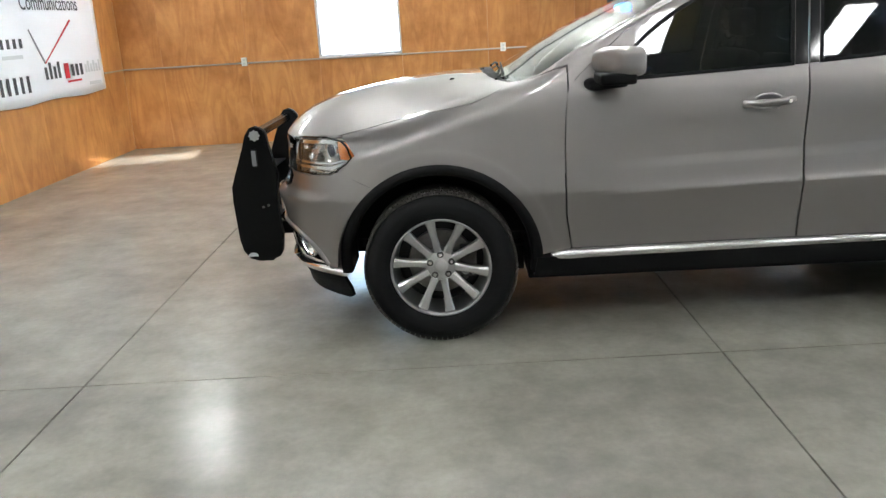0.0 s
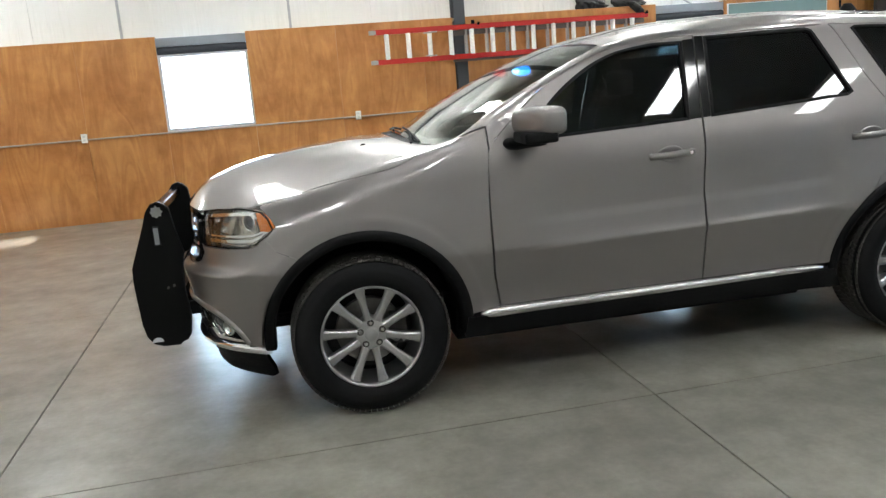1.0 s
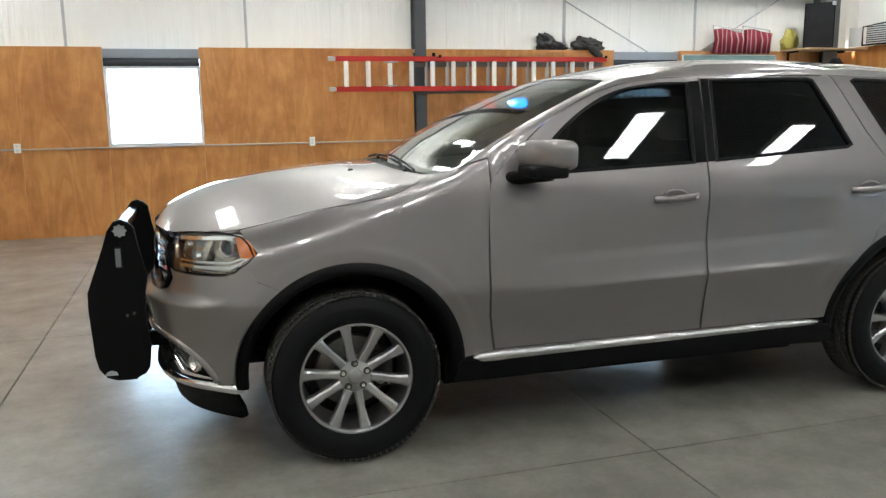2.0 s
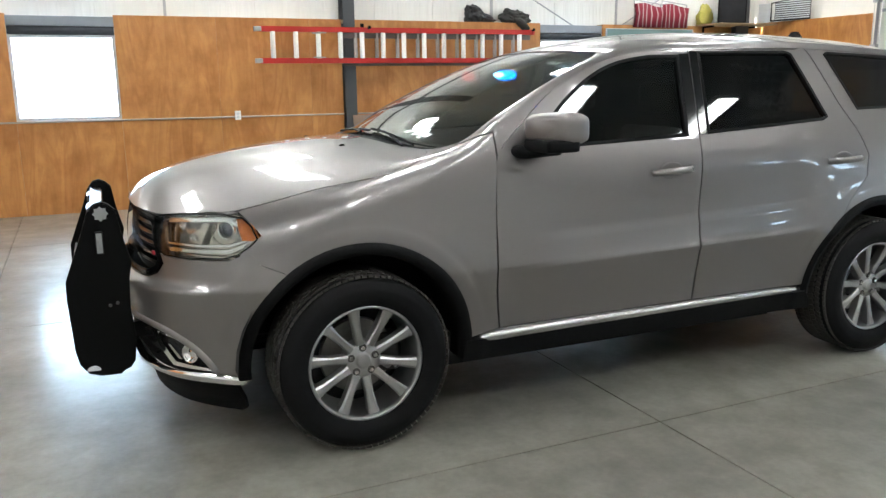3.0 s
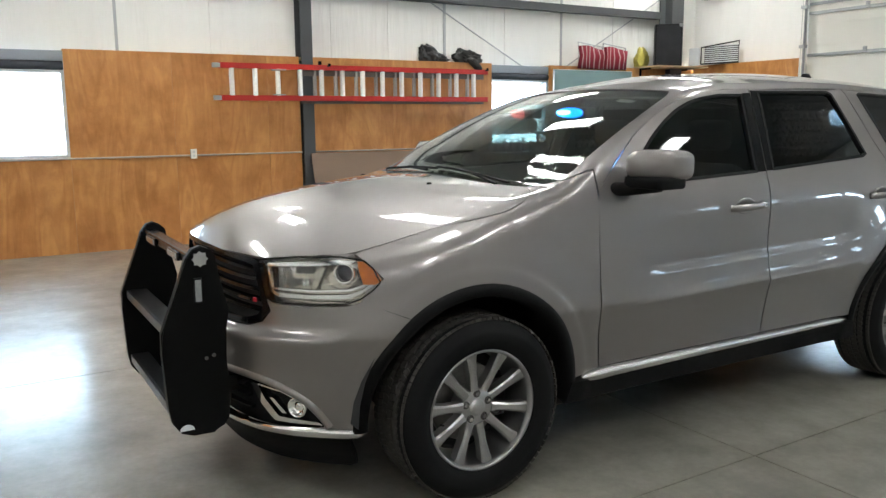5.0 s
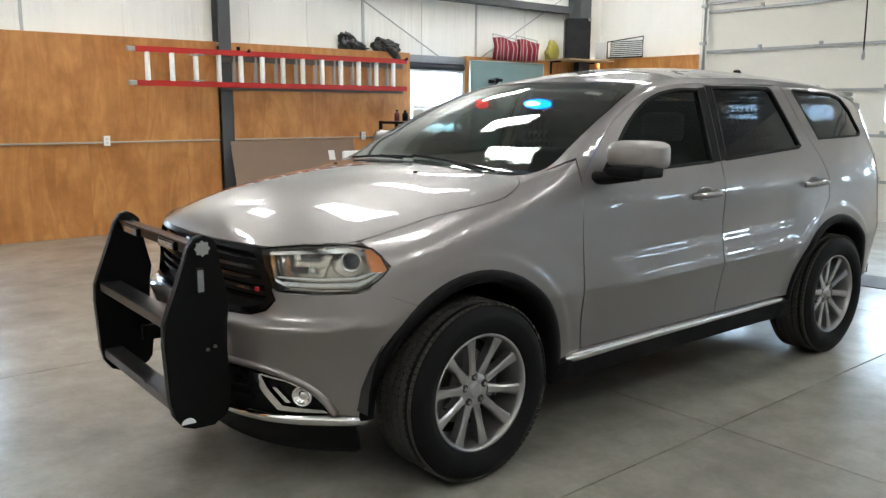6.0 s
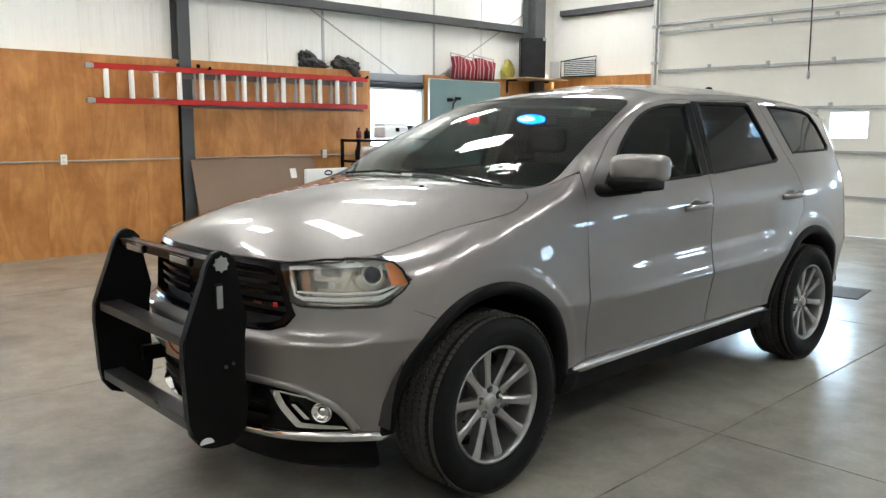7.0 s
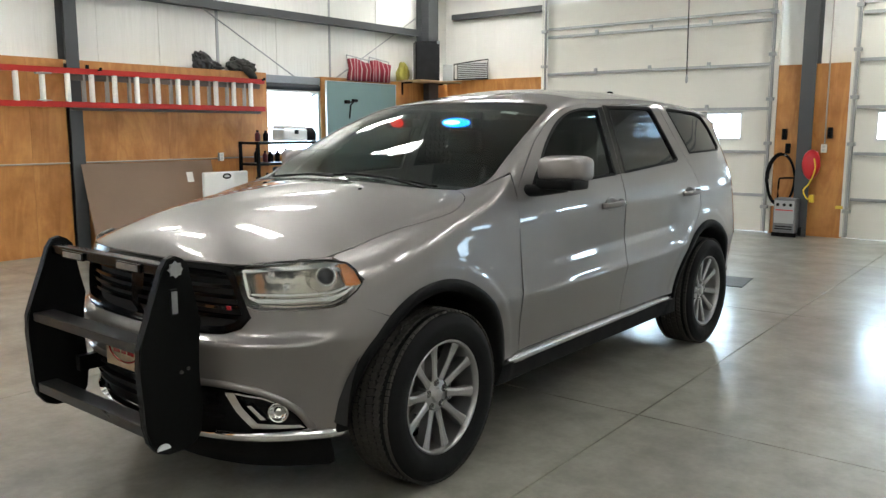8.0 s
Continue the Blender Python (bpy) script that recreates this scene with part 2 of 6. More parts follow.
def prism(bm, outline, depth, m=None, bevel=0.0):
    """A flat outline (x, z) with a depth along y, placed by m."""
    m = m or Matrix()
    front = [bm.verts.new(m @ Vector((x, 0, z))) for x, z in outline]
    back = [bm.verts.new(m @ Vector((x, depth, z))) for x, z in outline]
    f1, f2 = bm.faces.new(front), bm.faces.new(back[::-1])
    n = len(outline)
    for i in range(n):
        bm.faces.new((front[(i + 1) % n], front[i], back[i], back[(i + 1) % n]))
    if bevel:
        bmesh.ops.bevel(bm, geom=list({e for f in (f1, f2) for e in f.edges}), offset=bevel, segments=2, affect="EDGES")
    bmesh.ops.recalc_face_normals(bm, faces=bm.faces)
    return bm


def lathe(bm, profile, steps=48, axis="Y"):
    """Turns a profile of (radius, height) round an axis."""
    rings = []
    for k in range(steps):
        a = 2 * math.pi * k / steps
        rings.append([bm.verts.new((r * math.cos(a), h, r * math.sin(a)) if axis == "Y" else (r * math.cos(a), r * math.sin(a), h)) for r, h in profile])
    for k in range(steps):
        a, b = rings[k], rings[(k + 1) % steps]
        for i in range(len(profile) - 1):
            bm.faces.new((a[i], a[i + 1], b[i + 1], b[i]))
    bmesh.ops.remove_doubles(bm, verts=bm.verts, dist=1e-5)
    bmesh.ops.recalc_face_normals(bm, faces=bm.faces)
    return bm


def text(body, size, mat, parent, m, depth=0.001, stretch=1.0):
    cu = bpy.data.curves.new("lettering", "FONT")
    cu.body, cu.size, cu.extrude, cu.align_x = body, size, depth, "CENTER"
    tmp = new("lettering", cu)
    me = bpy.data.meshes.new_from_object(tmp.evaluated_get(bpy.context.evaluated_depsgraph_get()))
    bpy.data.objects.remove(tmp)
    me.transform(Matrix.Diagonal((stretch, 1, 1, 1)))
    me.materials.clear()
    me.materials.append(mat)
    ob = new("lettering", me)
    ob.parent = parent
    ob.matrix_local = m
    return ob


# ---- the hall ----
def slab(name, x0, y0, z0, x1, y1, z1, mat, parent=None, bevel=0.0, label=""):
    return part(name, boxes((x0, y0, z0, x1, y1, z1), bevel=bevel), mat, parent, label)


floor = part("floor", boxes((XW - 0.4, YS - 0.4, -0.25, XE + 0.4, YN + 0.4, -0.037)), material("joint grit", (0.11, 0.10, 0.09), 0.9), None)
tagged(floor, "sealed grey concrete floor with sawn control joints", "floor", kind="structure")
ground = part("ground", boxes((-90, -90, -0.6, 90, 90, -0.26)), ASPHALT)
tagged(ground, "pale snowy yard outside the hall", "ground", kind="structure")

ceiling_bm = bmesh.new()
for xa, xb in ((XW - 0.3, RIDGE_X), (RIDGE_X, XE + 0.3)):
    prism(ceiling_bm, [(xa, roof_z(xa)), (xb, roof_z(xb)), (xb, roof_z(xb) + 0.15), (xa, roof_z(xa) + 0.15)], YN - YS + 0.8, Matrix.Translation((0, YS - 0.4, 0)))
tagged(part("ceiling", ceiling_bm, DIM_ROOF_VINYL), "white vinyl-faced insulated metal roof, greyed for poor light", "ceiling", kind="structure")


def gable_wall(name, y, depth, holes, label):
    """A wall across x up to the roof, with openings (x0, x1, z0, z1)."""
    bm = bmesh.new()
    cuts = sorted({XW - 0.3, RIDGE_X, XE + 0.3, *(h[0] for h in holes), *(h[1] for h in holes)})
    m = Matrix.Translation((0, y, 0))
    for a, b in zip(cuts, cuts[1:]):
        spans, low = [], -0.03
        for h in sorted((h for h in holes if h[0] < (a + b) / 2 < h[1]), key=lambda h: h[2][0]):
            spans.append((low, low, h[2][0], h[2][1]) if isinstance(low, float) else (low[0], low[1], h[2][0], h[2][1]))
            low = h[3]
        lo = (low, low) if isinstance(low, float) else low
        spans.append((lo[0], lo[1], roof_z(a), roof_z(b)))
        for za, zb, zc, zd in spans:
            prism(bm, [(a, za), (b, zb), (b, zd), (a, zc)], depth, m)
    return tagged(part(name, bm, VINYL), label, "wall", kind="structure")


def level(z):
    return (z, z)


WIN = ((-1.90, -0.72), (5.30, 6.42))
BACK = 0.15                                     # depth of the wall framing behind the plywood
gable_wall("wall_north", YN + BACK, 0.12, [(a, b, level(1.13), level(2.36)) for a, b in WIN], "white vinyl-faced insulated metal wall")
# the sloping slit in this unseen wall is added to throw the sun patch
gable_wall("wall_south", YS - BACK - 0.12, 0.12, [(-3.55, -2.30, (4.30, 4.38), (4.50, 4.60))], "white vinyl-faced insulated metal wall")
ww = boxes((XW - BACK - 0.12, YS, -0.03, XW - BACK, YN + 0.3, EAVE))
tagged(part("wall_west", ww, VINYL), "white vinyl-faced insulated metal wall", "wall", kind="structure")
D1, D2, D3, DTOP = (5.58, 9.50), (0.52, 4.44), (-4.30, -0.55), 3.70
ew = boxes((XE + BACK, D1[1], -0.03, XE + BACK + 0.12, YN + 0.3, EAVE), (XE + BACK, D2[1], -0.03, XE + BACK + 0.12, D1[0], EAVE), (XE + BACK, D3[1], -0.03, XE + BACK + 0.12, D2[0], EAVE), (XE + BACK, YS - 0.2, -0.03, XE + BACK + 0.12, D3[0], EAVE), (XE + BACK, D3[0], DTOP, XE + BACK + 0.12, D3[1], EAVE),
           (XE + BACK, D1[0], DTOP, XE + BACK + 0.12, D1[1], EAVE), (XE + BACK, D2[0], DTOP, XE + BACK + 0.12, D2[1], EAVE))
tagged(part("wall_east", ew, VINYL), "white vinyl-faced metal wall with overhead doors", "wall", kind="structure")

# plywood lining, sheet by sheet
lining = thing("plywood_lining", label="orange varnished plywood sheets lining the walls", category="wall lining", kind="structure")


def sheet(u0, u1, z0, z1, side, tone=PLYWOOD):
    g = 0.0008
    if side == "N":
        r = (u0 + g, YN, z0, u1 - g, YN + 0.018, z1)
    elif side == "S":
        r = (u0 + g, YS - 0.018, z0, u1 - g, YS, z1)
    elif side == "W":
        r = (XW - 0.018, u0 + g, z0, XW, u1 - g, z1)
    else:
        r = (XE, u0 + g, z0, XE + 0.018, u1 - g, z1)
    part("sheet", boxes(r, bevel=0.0008), tone, lining)


def run(a, b, side, top, step=1.22):
    while a < b - 0.02:
        c = min(a + step, b)
        sheet(a, c, -0.020, top, side)
        a = c


run(XW, -4.15, "N", PLY), run(-4.15, -1.90, "N", PLY, 1.22), sheet(-1.90, -0.72, -0.020, 1.13, "N")
run(-0.72, 2.17, "N", PLY, 1.22), run(2.36, 5.30, "N", PLY), sheet(5.30, 6.42, -0.020, 1.13, "N"), run(6.42, XE, "N", PLY)
run(4.425, YN, "W", PLY)
E_PLY = 2.46
run(D1[1] + 0.10, YN, "E", E_PLY), sheet(4.50, 5.02, -0.020, E_PLY, "E"), sheet(5.02, 5.52, -0.020, E_PLY, "E")
PINE = material("pale pine framing", (0.52, 0.38, 0.22), 0.6, 0, 0.12, 5, 0.2, 60, stretch=(0.2, 1, 1))
ledge = boxes((XW, YN + 0.019, PLY - 0.045, -1.90, YN + BACK, PLY - 0.004), (-0.72, YN + 0.019, PLY - 0.045, 5.30, YN + BACK, PLY - 0.004), (6.42, YN + 0.019, PLY - 0.045, XE, YN + BACK, PLY - 0.004),
              (XE + 0.019, D1[1] + 0.1, E_PLY - 0.045, XE + BACK, YN, E_PLY - 0.004), (XE + 0.019, D2[1] + 0.06, E_PLY - 0.045, XE + BACK, D1[0] - 0.06, E_PLY - 0.004),
              (XW - BACK, 4.43, PLY - 0.045, XW - 0.019, YN, PLY - 0.004))
tagged(part("trim_ledge", ledge, PINE), "pine top plate behind the plywood", "trim", kind="structure")

# seams of the lining and steel straps
seams = thing("wall_seams", label="taped vertical seams and dark straps of the white lining", category="trim", kind="structure")
for x, w, mt in ((-3.45, 0.03, VINYL), (-2.33, 0.035, GALV), (-1.2, 0.02, VINYL), (-0.095, 0.035, GALV), (1.05, 0.02, VINYL), (2.72, 0.03, VINYL), (3.6, 0.02, VINYL), (4.54, 0.045, GALV), (5.65, 0.03, VINYL), (6.77, 0.04, GALV), (7.9, 0.02, VINYL)):
    slab("seam", x - w / 2, YN + BACK - 0.012, PLY if not (-1.9 < x < -0.72 or 5.3 < x < 6.42) else 2.38, x + w / 2, YN + BACK - 0.001, roof_z(x), mt, seams)


# columns, girts, rods
def column(x, y, rz, h, flange=0.165, depth=0.22):
    c = thing("steel_column", x, y, 0, rz, "grey painted steel I-section column", "column", "building columns", "structure")
    part("front_flange", boxes((-flange / 2, 0, FZ, flange / 2, 0.014, h), bevel=0.003), STEEL, c)
    part("web", boxes((-0.006, 0.014, FZ, 0.006, depth - 0.014, h)), STEEL, c)
    part("back_flange", boxes((-flange / 2, depth - 0.014, FZ, flange / 2, depth, h), bevel=0.003), STEEL, c)
    return c


column(2.265, YN - 0.06, 0, roof_z(2.2) - 0.02)
column(9.03, 11.50, 0, roof_z(9.0) - 0.02, 0.28, 0.3)
column(XE - 0.16, 5.04, -90, roof_z(9.2) - 0.02, 0.2, 0.25)
girts = thing("wall_girts", label="dark grey steel girts across the white walls", category="beam", kind="structure")
for a, b in ((XW, 2.17), (2.36, 8.88)):
    part("girt", boxes((a, YN - 0.02, 3.235, b, YN + BACK - 0.01, 3.250), (a, YN - 0.02, 3.250, b, YN - 0.005, 3.335), (a, YN - 0.02, 3.335, b, YN + BACK - 0.01, 3.350)), STEEL, girts)
part("girt", boxes((XE + 0.0, D1[1] + 0.12, 3.62, XE + 0.014, YN - 0.1, 3.69), (XE, D1[1] + 0.12, 3.69, XE + BACK - 0.01, YN - 0.1, 3.704), (XE, D1[1] + 0.12, 3.606, XE + BACK - 0.01, YN - 0.1, 3.62)), STEEL, girts)
part("girt", boxes((XW - BACK + 0.01, YS, 3.24, XW + 0.02, YN, 3.255), (XW + 0.005, YS, 3.255, XW + 0.02, YN, 3.43)), STEEL, girts)
rods = thing("brace_rods", label="thin steel cross-brace rods on the white wall", category="brace", kind="structure")
part("rod", tube(bmesh.new(), ((2.36, YN + 0.06, 4.22), (9.0, YN + 0.06, 0.75)), 0.011, 8), GALV, rods)
part("rod", tube(bmesh.new(), ((9.0, YN + 0.09, 3.62), (4.0, YN + 0.09, 0.75)), 0.011, 8), GALV, rods)


# windows
def hall_window(name, x0, x1, z0, z1, y, s, blind):
    """A white-framed window in a wall across x; s points out of the hall."""
    w = thing(name, 0, 0, 0, 0, "white-framed window with a rolled dark blind, glaring daylight behind" if blind else "white-framed window", "window", kind="structure")
    ya, yb = sorted((y + s * 0.03, y + s * 0.10))
    top = z1 - (0.215 if blind else 0.0)
    f = 0.035
    part("window_frame", boxes((x0, ya, z0, x0 + f, yb, top), (x1 - f, ya, z0, x1, yb, top), (x0 + f, ya, z0, x1 - f, yb, z0 + f), (x0 + f, ya, top - f, x1 - f, yb, top)), LIGHT_GREY, w)
    for a, b in ((x0 + f, x1 - f),):
        p = part("pane", boxes((a, (ya + yb) / 2 - 0.003, z0 + f, b, (ya + yb) / 2 + 0.003, top - f)), PANE, w)
        p.visible_shadow = False
    part("jamb", boxes((x0 - 0.001, min(y, y + s * BACK), z0 - 0.02, x1 + 0.001, max(y, y + s * BACK), z0 - 0.001)), LIGHT_GREY, w)
    if blind:
        part("blind_roll", tube(bmesh.new(), ((x0 + 0.002, y + 0.06, z1 - 0.165), (x1 - 0.002, y + 0.06, z1 - 0.165)), 0.055, 16), material("dark blind", (0.03, 0.035, 0.045), 0.6), w)
        part("head_flashing", boxes((x0 - 0.01, y + 0.02, z1 - 0.112, x1 + 0.01, y + 0.11, z1 + 0.005), bevel=0.006), material("blue-grey flashing", (0.27, 0.30, 0.33), 0.5), w)
    return w


for i, (a, b) in enumerate(WIN):
    hall_window("window_%d" % (i + 1), a, b, 1.13, 2.36, YN, 1, True)
tagged(part("backdrop_north", boxes((-14, YN + 6, -0.2, 20, YN + 6.05, 7)), DAY), "glaring white winter daylight outside", "backdrop", kind="structure")
tagged(part("backdrop_east", boxes((XE + 6, -10, -0.2, XE + 6.05, 20, 7)), DAY), "glaring white winter daylight outside", "backdrop", kind="structure")
for a, b in WIN:
    daylight("window_light", (a + b) / 2, YN + 0.14, 1.68, 180, 1.05, 0.95, 0.8)


# overhead doors
def overhead_door(name, y0, y1, wins):
    d = thing(name, 0, 0, 0, 0, "closed off-white sectional overhead door with steel struts", "overhead door", kind="structure")
    xs = XE + 0.06
    levels = (-0.021, 0.54, 1.19, 1.84, 2.49, 3.13, 3.70)
    for i, (za, zb) in enumerate(zip(levels, levels[1:])):
        rows = []
        if i == 2:
            wz0, wz1 = 1.40, 1.76
            rows = [(xs, y0, za + 0.003, xs + 0.05, y1, wz0), (xs, y0, wz1, xs + 0.05, y1, zb - 0.003)]
            gaps = [y0] + [e for w in wins for e in (w, w + 0.52)] + [y1]
            rows += [(xs, a, wz0, xs + 0.05, b, wz1) for a, b in zip(gaps[::2], gaps[1::2])]
        else:
            rows = [(xs, y0, za + 0.003, xs + 0.05, y1, zb - 0.003)]
        for k in (1, 2, 3):
            z = za + (zb - za) * k / 4
            if i == 2:
                rows += [(xs - 0.006, a + (0.05 if a > y0 else 0), z - 0.012, xs, b - (0.05 if b < y1 else 0), z + 0.012) for a, b in zip(gaps[::2], gaps[1::2])]
            else:
                rows.append((xs - 0.006, y0, z - 0.012, xs, y1, z + 0.012))
        s = part("door_section", boxes(*rows), DOOR_WHITE, d)
        for wa, wb in [(w, w + 0.52) for w in wins if i == 2]:
            part("window_frame", boxes((xs - 0.012, wa - 0.03, wz0 - 0.03, xs, wa, wz1 + 0.03), (xs - 0.012, wb, wz0 - 0.03, xs, wb + 0.03, wz1 + 0.03), (xs - 0.012, wa, wz0 - 0.03, xs, wb, wz0), (xs - 0.012, wa, wz1, xs, wb, wz1 + 0.03), bevel=0.004), WHITE_PLASTIC, s)
            p = part("pane", boxes((xs + 0.02, wa, wz0, xs + 0.026, wb, wz1)), PANE, s)
            p.visible_shadow = False
        if i:
            part("strut", boxes((xs - 0.045, y0 + 0.02, za - 0.022, xs - 0.007, y1 - 0.02, za - 0.016), (xs - 0.045, y0 + 0.02, za - 0.016, xs - 0.040, y1 - 0.02, za + 0.016), (xs - 0.045, y0 + 0.02, za + 0.016, xs - 0.007, y1 - 0.02, za + 0.022)), GALV, d)
            for k in range(1, 4):
                yh = y0 + (y1 - y0) * k / 4
                part("hinge", boxes((xs - 0.06, yh - 0.03, za - 0.02, xs - 0.045, yh + 0.03, za + 0.07), (xs - 0.075, yh - 0.012, za + 0.02, xs - 0.06, yh + 0.012, za + 0.05), bevel=0.003), GALV, d)
    part("strut", boxes((xs - 0.045, y0 + 0.02, 3.25, xs - 0.007, y1 - 0.02, 3.29)), GALV, d)
    for ye, s in ((y0, -1), (y1, 1)):
        part("track", boxes((XE - 0.09, ye - 0.02, 0.0, XE - 0.03, ye - 0.014, 3.75), (XE - 0.09, ye + 0.02, 0.0, XE - 0.084, ye + 0.026, 3.75), (XE - 0.036, ye - 0.02, 0.0, XE - 0.03, ye + 0.026, 3.75)), GALV, d)
        part("jamb_angle", boxes((XE - 0.03, ye + s * 0.05 - 0.03, 0.0, XE + 0.06, ye + s * 0.05 + 0.03, 3.78)), DOOR_WHITE, d)
        for zb in (0.35, 1.3, 1.95, 2.6, 3.2):
            part("track_bracket", boxes((XE - 0.10, ye - 0.05, zb, XE - 0.02, ye + 0.05, zb + 0.05), bevel=0.004), GALV, d)
    return d


overhead_door("door_1", *D1, (6.04, 7.28, 8.52))
overhead_door("door_2", *D2, (0.82, 2.22, 3.62))
overhead_door("door_3", *D3, (-3.92, -2.685, -1.45))
for yy in (8.78, 7.54, 6.30, 3.88, -1.19):
    daylight("window_light", XE + 0.105, yy, 1.58, 90, 0.48, 0.33, 2)

# high-bay lamps under the roof
# (2.3, -0.25) and (-1.7, -0.25) are added fill with no known fitting
LAMPS = [(-3.9, -0.25), (0.4, -0.25), (2.3, -0.25), (4.4, -0.25), (6.4, -0.25), (-1.7, -0.25), (-3.9, 3.9), (0.4, 3.9), (4.4, 3.9), (8.5, 3.9),
         (-1.6, 7.9), (0.0, 8.7), (1.25, 7.3), (3.1, 8.8), (6.4, 8.6), (-3.9, 10.8), (0.7, 10.9), (5.3, 10.9), (8.5, 10.8)]


def strip_lamp():
    t = thing("ceiling_light", label="white rectangular high-bay light hung from the roof", category="ceiling light", group="high-bay lights")
    part("housing", boxes((-0.62, -0.20, 0.0, 0.62, 0.20, 0.06), bevel=0.012), WHITE_PLASTIC, t)
    part("diffuser", boxes((-0.58, -0.17, -0.012, 0.58, 0.17, -0.001), bevel=0.004), TUBE, t)
    for xx in (-0.5, 0.5):
        part("hanger", tube(bmesh.new(), ((xx, 0, 0.06), (xx, 0, 0.34)), 0.005, 6), GALV, t)
    return t


first = strip_lamp()
for i, (x, y) in enumerate(LAMPS):
    z = min(roof_z(x - 0.5), roof_z(x + 0.5)) - 0.30
    if i:
        copy_thing(first, pose(x, y, z, 0, 0, 90))
    else:
        first.matrix_world = pose(x, y, z, 0, 0, 90)


# ---- the car: its form ----
def smooth(xs, ys):
    """A smooth curve through points (monotone cubic)."""
    xs, ys = np.array(xs, float), np.array(ys, float)
    h, d = np.diff(xs), np.diff(ys) / np.diff(xs)
    m = np.zeros(len(xs))
    m[0], m[-1] = d[0], d[-1]
    for i in range(1, len(xs) - 1):
        m[i] = 0 if d[i - 1] * d[i] <= 0 else 3 * (h[i - 1] + h[i]) / ((2 * h[i] + h[i - 1]) / d[i - 1] + (h[i] + 2 * h[i - 1]) / d[i])

    def f(x):
        x = min(max(x, xs[0]), xs[-1])
        i = min(max(int(np.searchsorted(xs, x)) - 1, 0), len(xs) - 2)
        t = (x - xs[i]) / h[i]
        return float((1 + 2 * t) * (1 - t) ** 2 * ys[i] + t * (1 - t) ** 2 * h[i] * m[i] + t * t * (3 - 2 * t) * ys[i + 1] + t * t * (t - 1) * h[i] * m[i + 1])
    return f


# plan of the bumper line: half-width against the way round from the nose
plan_x = smooth((0, 0.25, 0.45, 0.60, 0.74, 0.88, 1.02, 1.20, 1.45), (-0.935, -0.925, -0.895, -0.845, -0.765, -0.645, -0.50, -0.315, -0.065))
plan_v = smooth((0, 0.25, 0.45, 0.60, 0.74, 0.88, 1.02, 1.20, 1.45), (0.0, 0.25, 0.445, 0.585, 0.705, 0.815, 0.888, 0.928, 0.946))
_S = [i * 0.01 for i in range(146)]
_PX, _PV = [plan_x(s) for s in _S], [plan_v(s) for s in _S]
rear_v = smooth((2.6, 3.1, 3.4, 3.65, 3.85, 4.0, 4.10, 4.16), (0.955, 0.955, 0.945, 0.92, 0.86, 0.74, 0.55, 0.02))


def half_plan(x):
    if x < -0.065:
        return float(np.interp(x, _PX, _PV))
    if x < 2.6:
        return 0.946 + 0.009 * min(1.0, (x + 0.065) / 0.9)
    return rear_v(x)


set_back = smooth((0.20, 0.30, 0.40, 0.52, 0.56, 0.62, 0.67, 0.703, 0.712, 0.722, 0.738, 0.755, 0.79, 0.86, 0.95, 1.04, 1.2), (0.09, 0.05, 0.03, 0.018, 0.020, 0.014, 0.005, 0.0, 0.004, 0.018, 0.040, 0.052, 0.057, 0.057, 0.068, 0.10, 0.20))
set_side = smooth((0.20, 0.30, 0.40, 0.52, 0.60, 0.70, 0.78, 0.86, 0.95, 1.04, 1.2), (0.09, 0.05, 0.03, 0.018, 0.014, 0.012, 0.030, 0.057, 0.068, 0.10, 0.20))
tuck = smooth((0.20, 0.30, 0.40, 0.48, 0.56, 0.64, 0.70, 0.725, 0.75, 0.82, 0.90, 1.0, 1.10, 1.18, 1.24, 1.30), (0.085, 0.062, 0.049, 0.041, 0.029, 0.015, 0.004, 0.0, 0.001, 0.006, 0.013, 0.023, 0.034, 0.052, 0.072, 0.094))
centre = smooth((-0.88, -0.80, -0.66, -0.45, -0.2, 0.05, 0.24, 0.34, 0.60, 0.90, 1.15, 1.32, 1.50, 1.9, 2.5, 3.1, 3.55, 3.85, 4.02, 4.16),
                (1.00, 1.082, 1.145, 1.198, 1.236, 1.260, 1.272, 1.280, 1.411, 1.551, 1.651, 1.706, 1.745, 1.798, 1.815, 1.795, 1.755, 1.700, 1.57, 1.20))
crown = smooth((-0.9, -0.43, 0.0, 0.3, 0.5, 1.2, 1.6, 2.0, 3.4, 3.8, 4.1), (0.30, 0.272, 0.172, 0.085, 0.04, 0.05, 0.12, 0.19, 0.20, 0.19, 0.2))
sweep = smooth((-0.9, 0.15, 0.40, 1.2, 1.7, 3.4, 3.9), (0.0, 0.0, 0.16, 0.16, 0.0, 0.0, -0.25))
lean = smooth((0.6, 1.5, 3.0, 3.8), (0.37, 0.37, 0.37, 0.42))


def ease(a, b, x):
    t = min(1.0, max(0.0, (x - a) / (b - a)))
    return t * t * (3 - 2 * t)


def crest(x):
    """Height of the crease that runs along the doors."""
    return 0.698 + 0.022 * (x - 0.7) + 0.10 * max(0.0, x - 2.3) ** 1.5


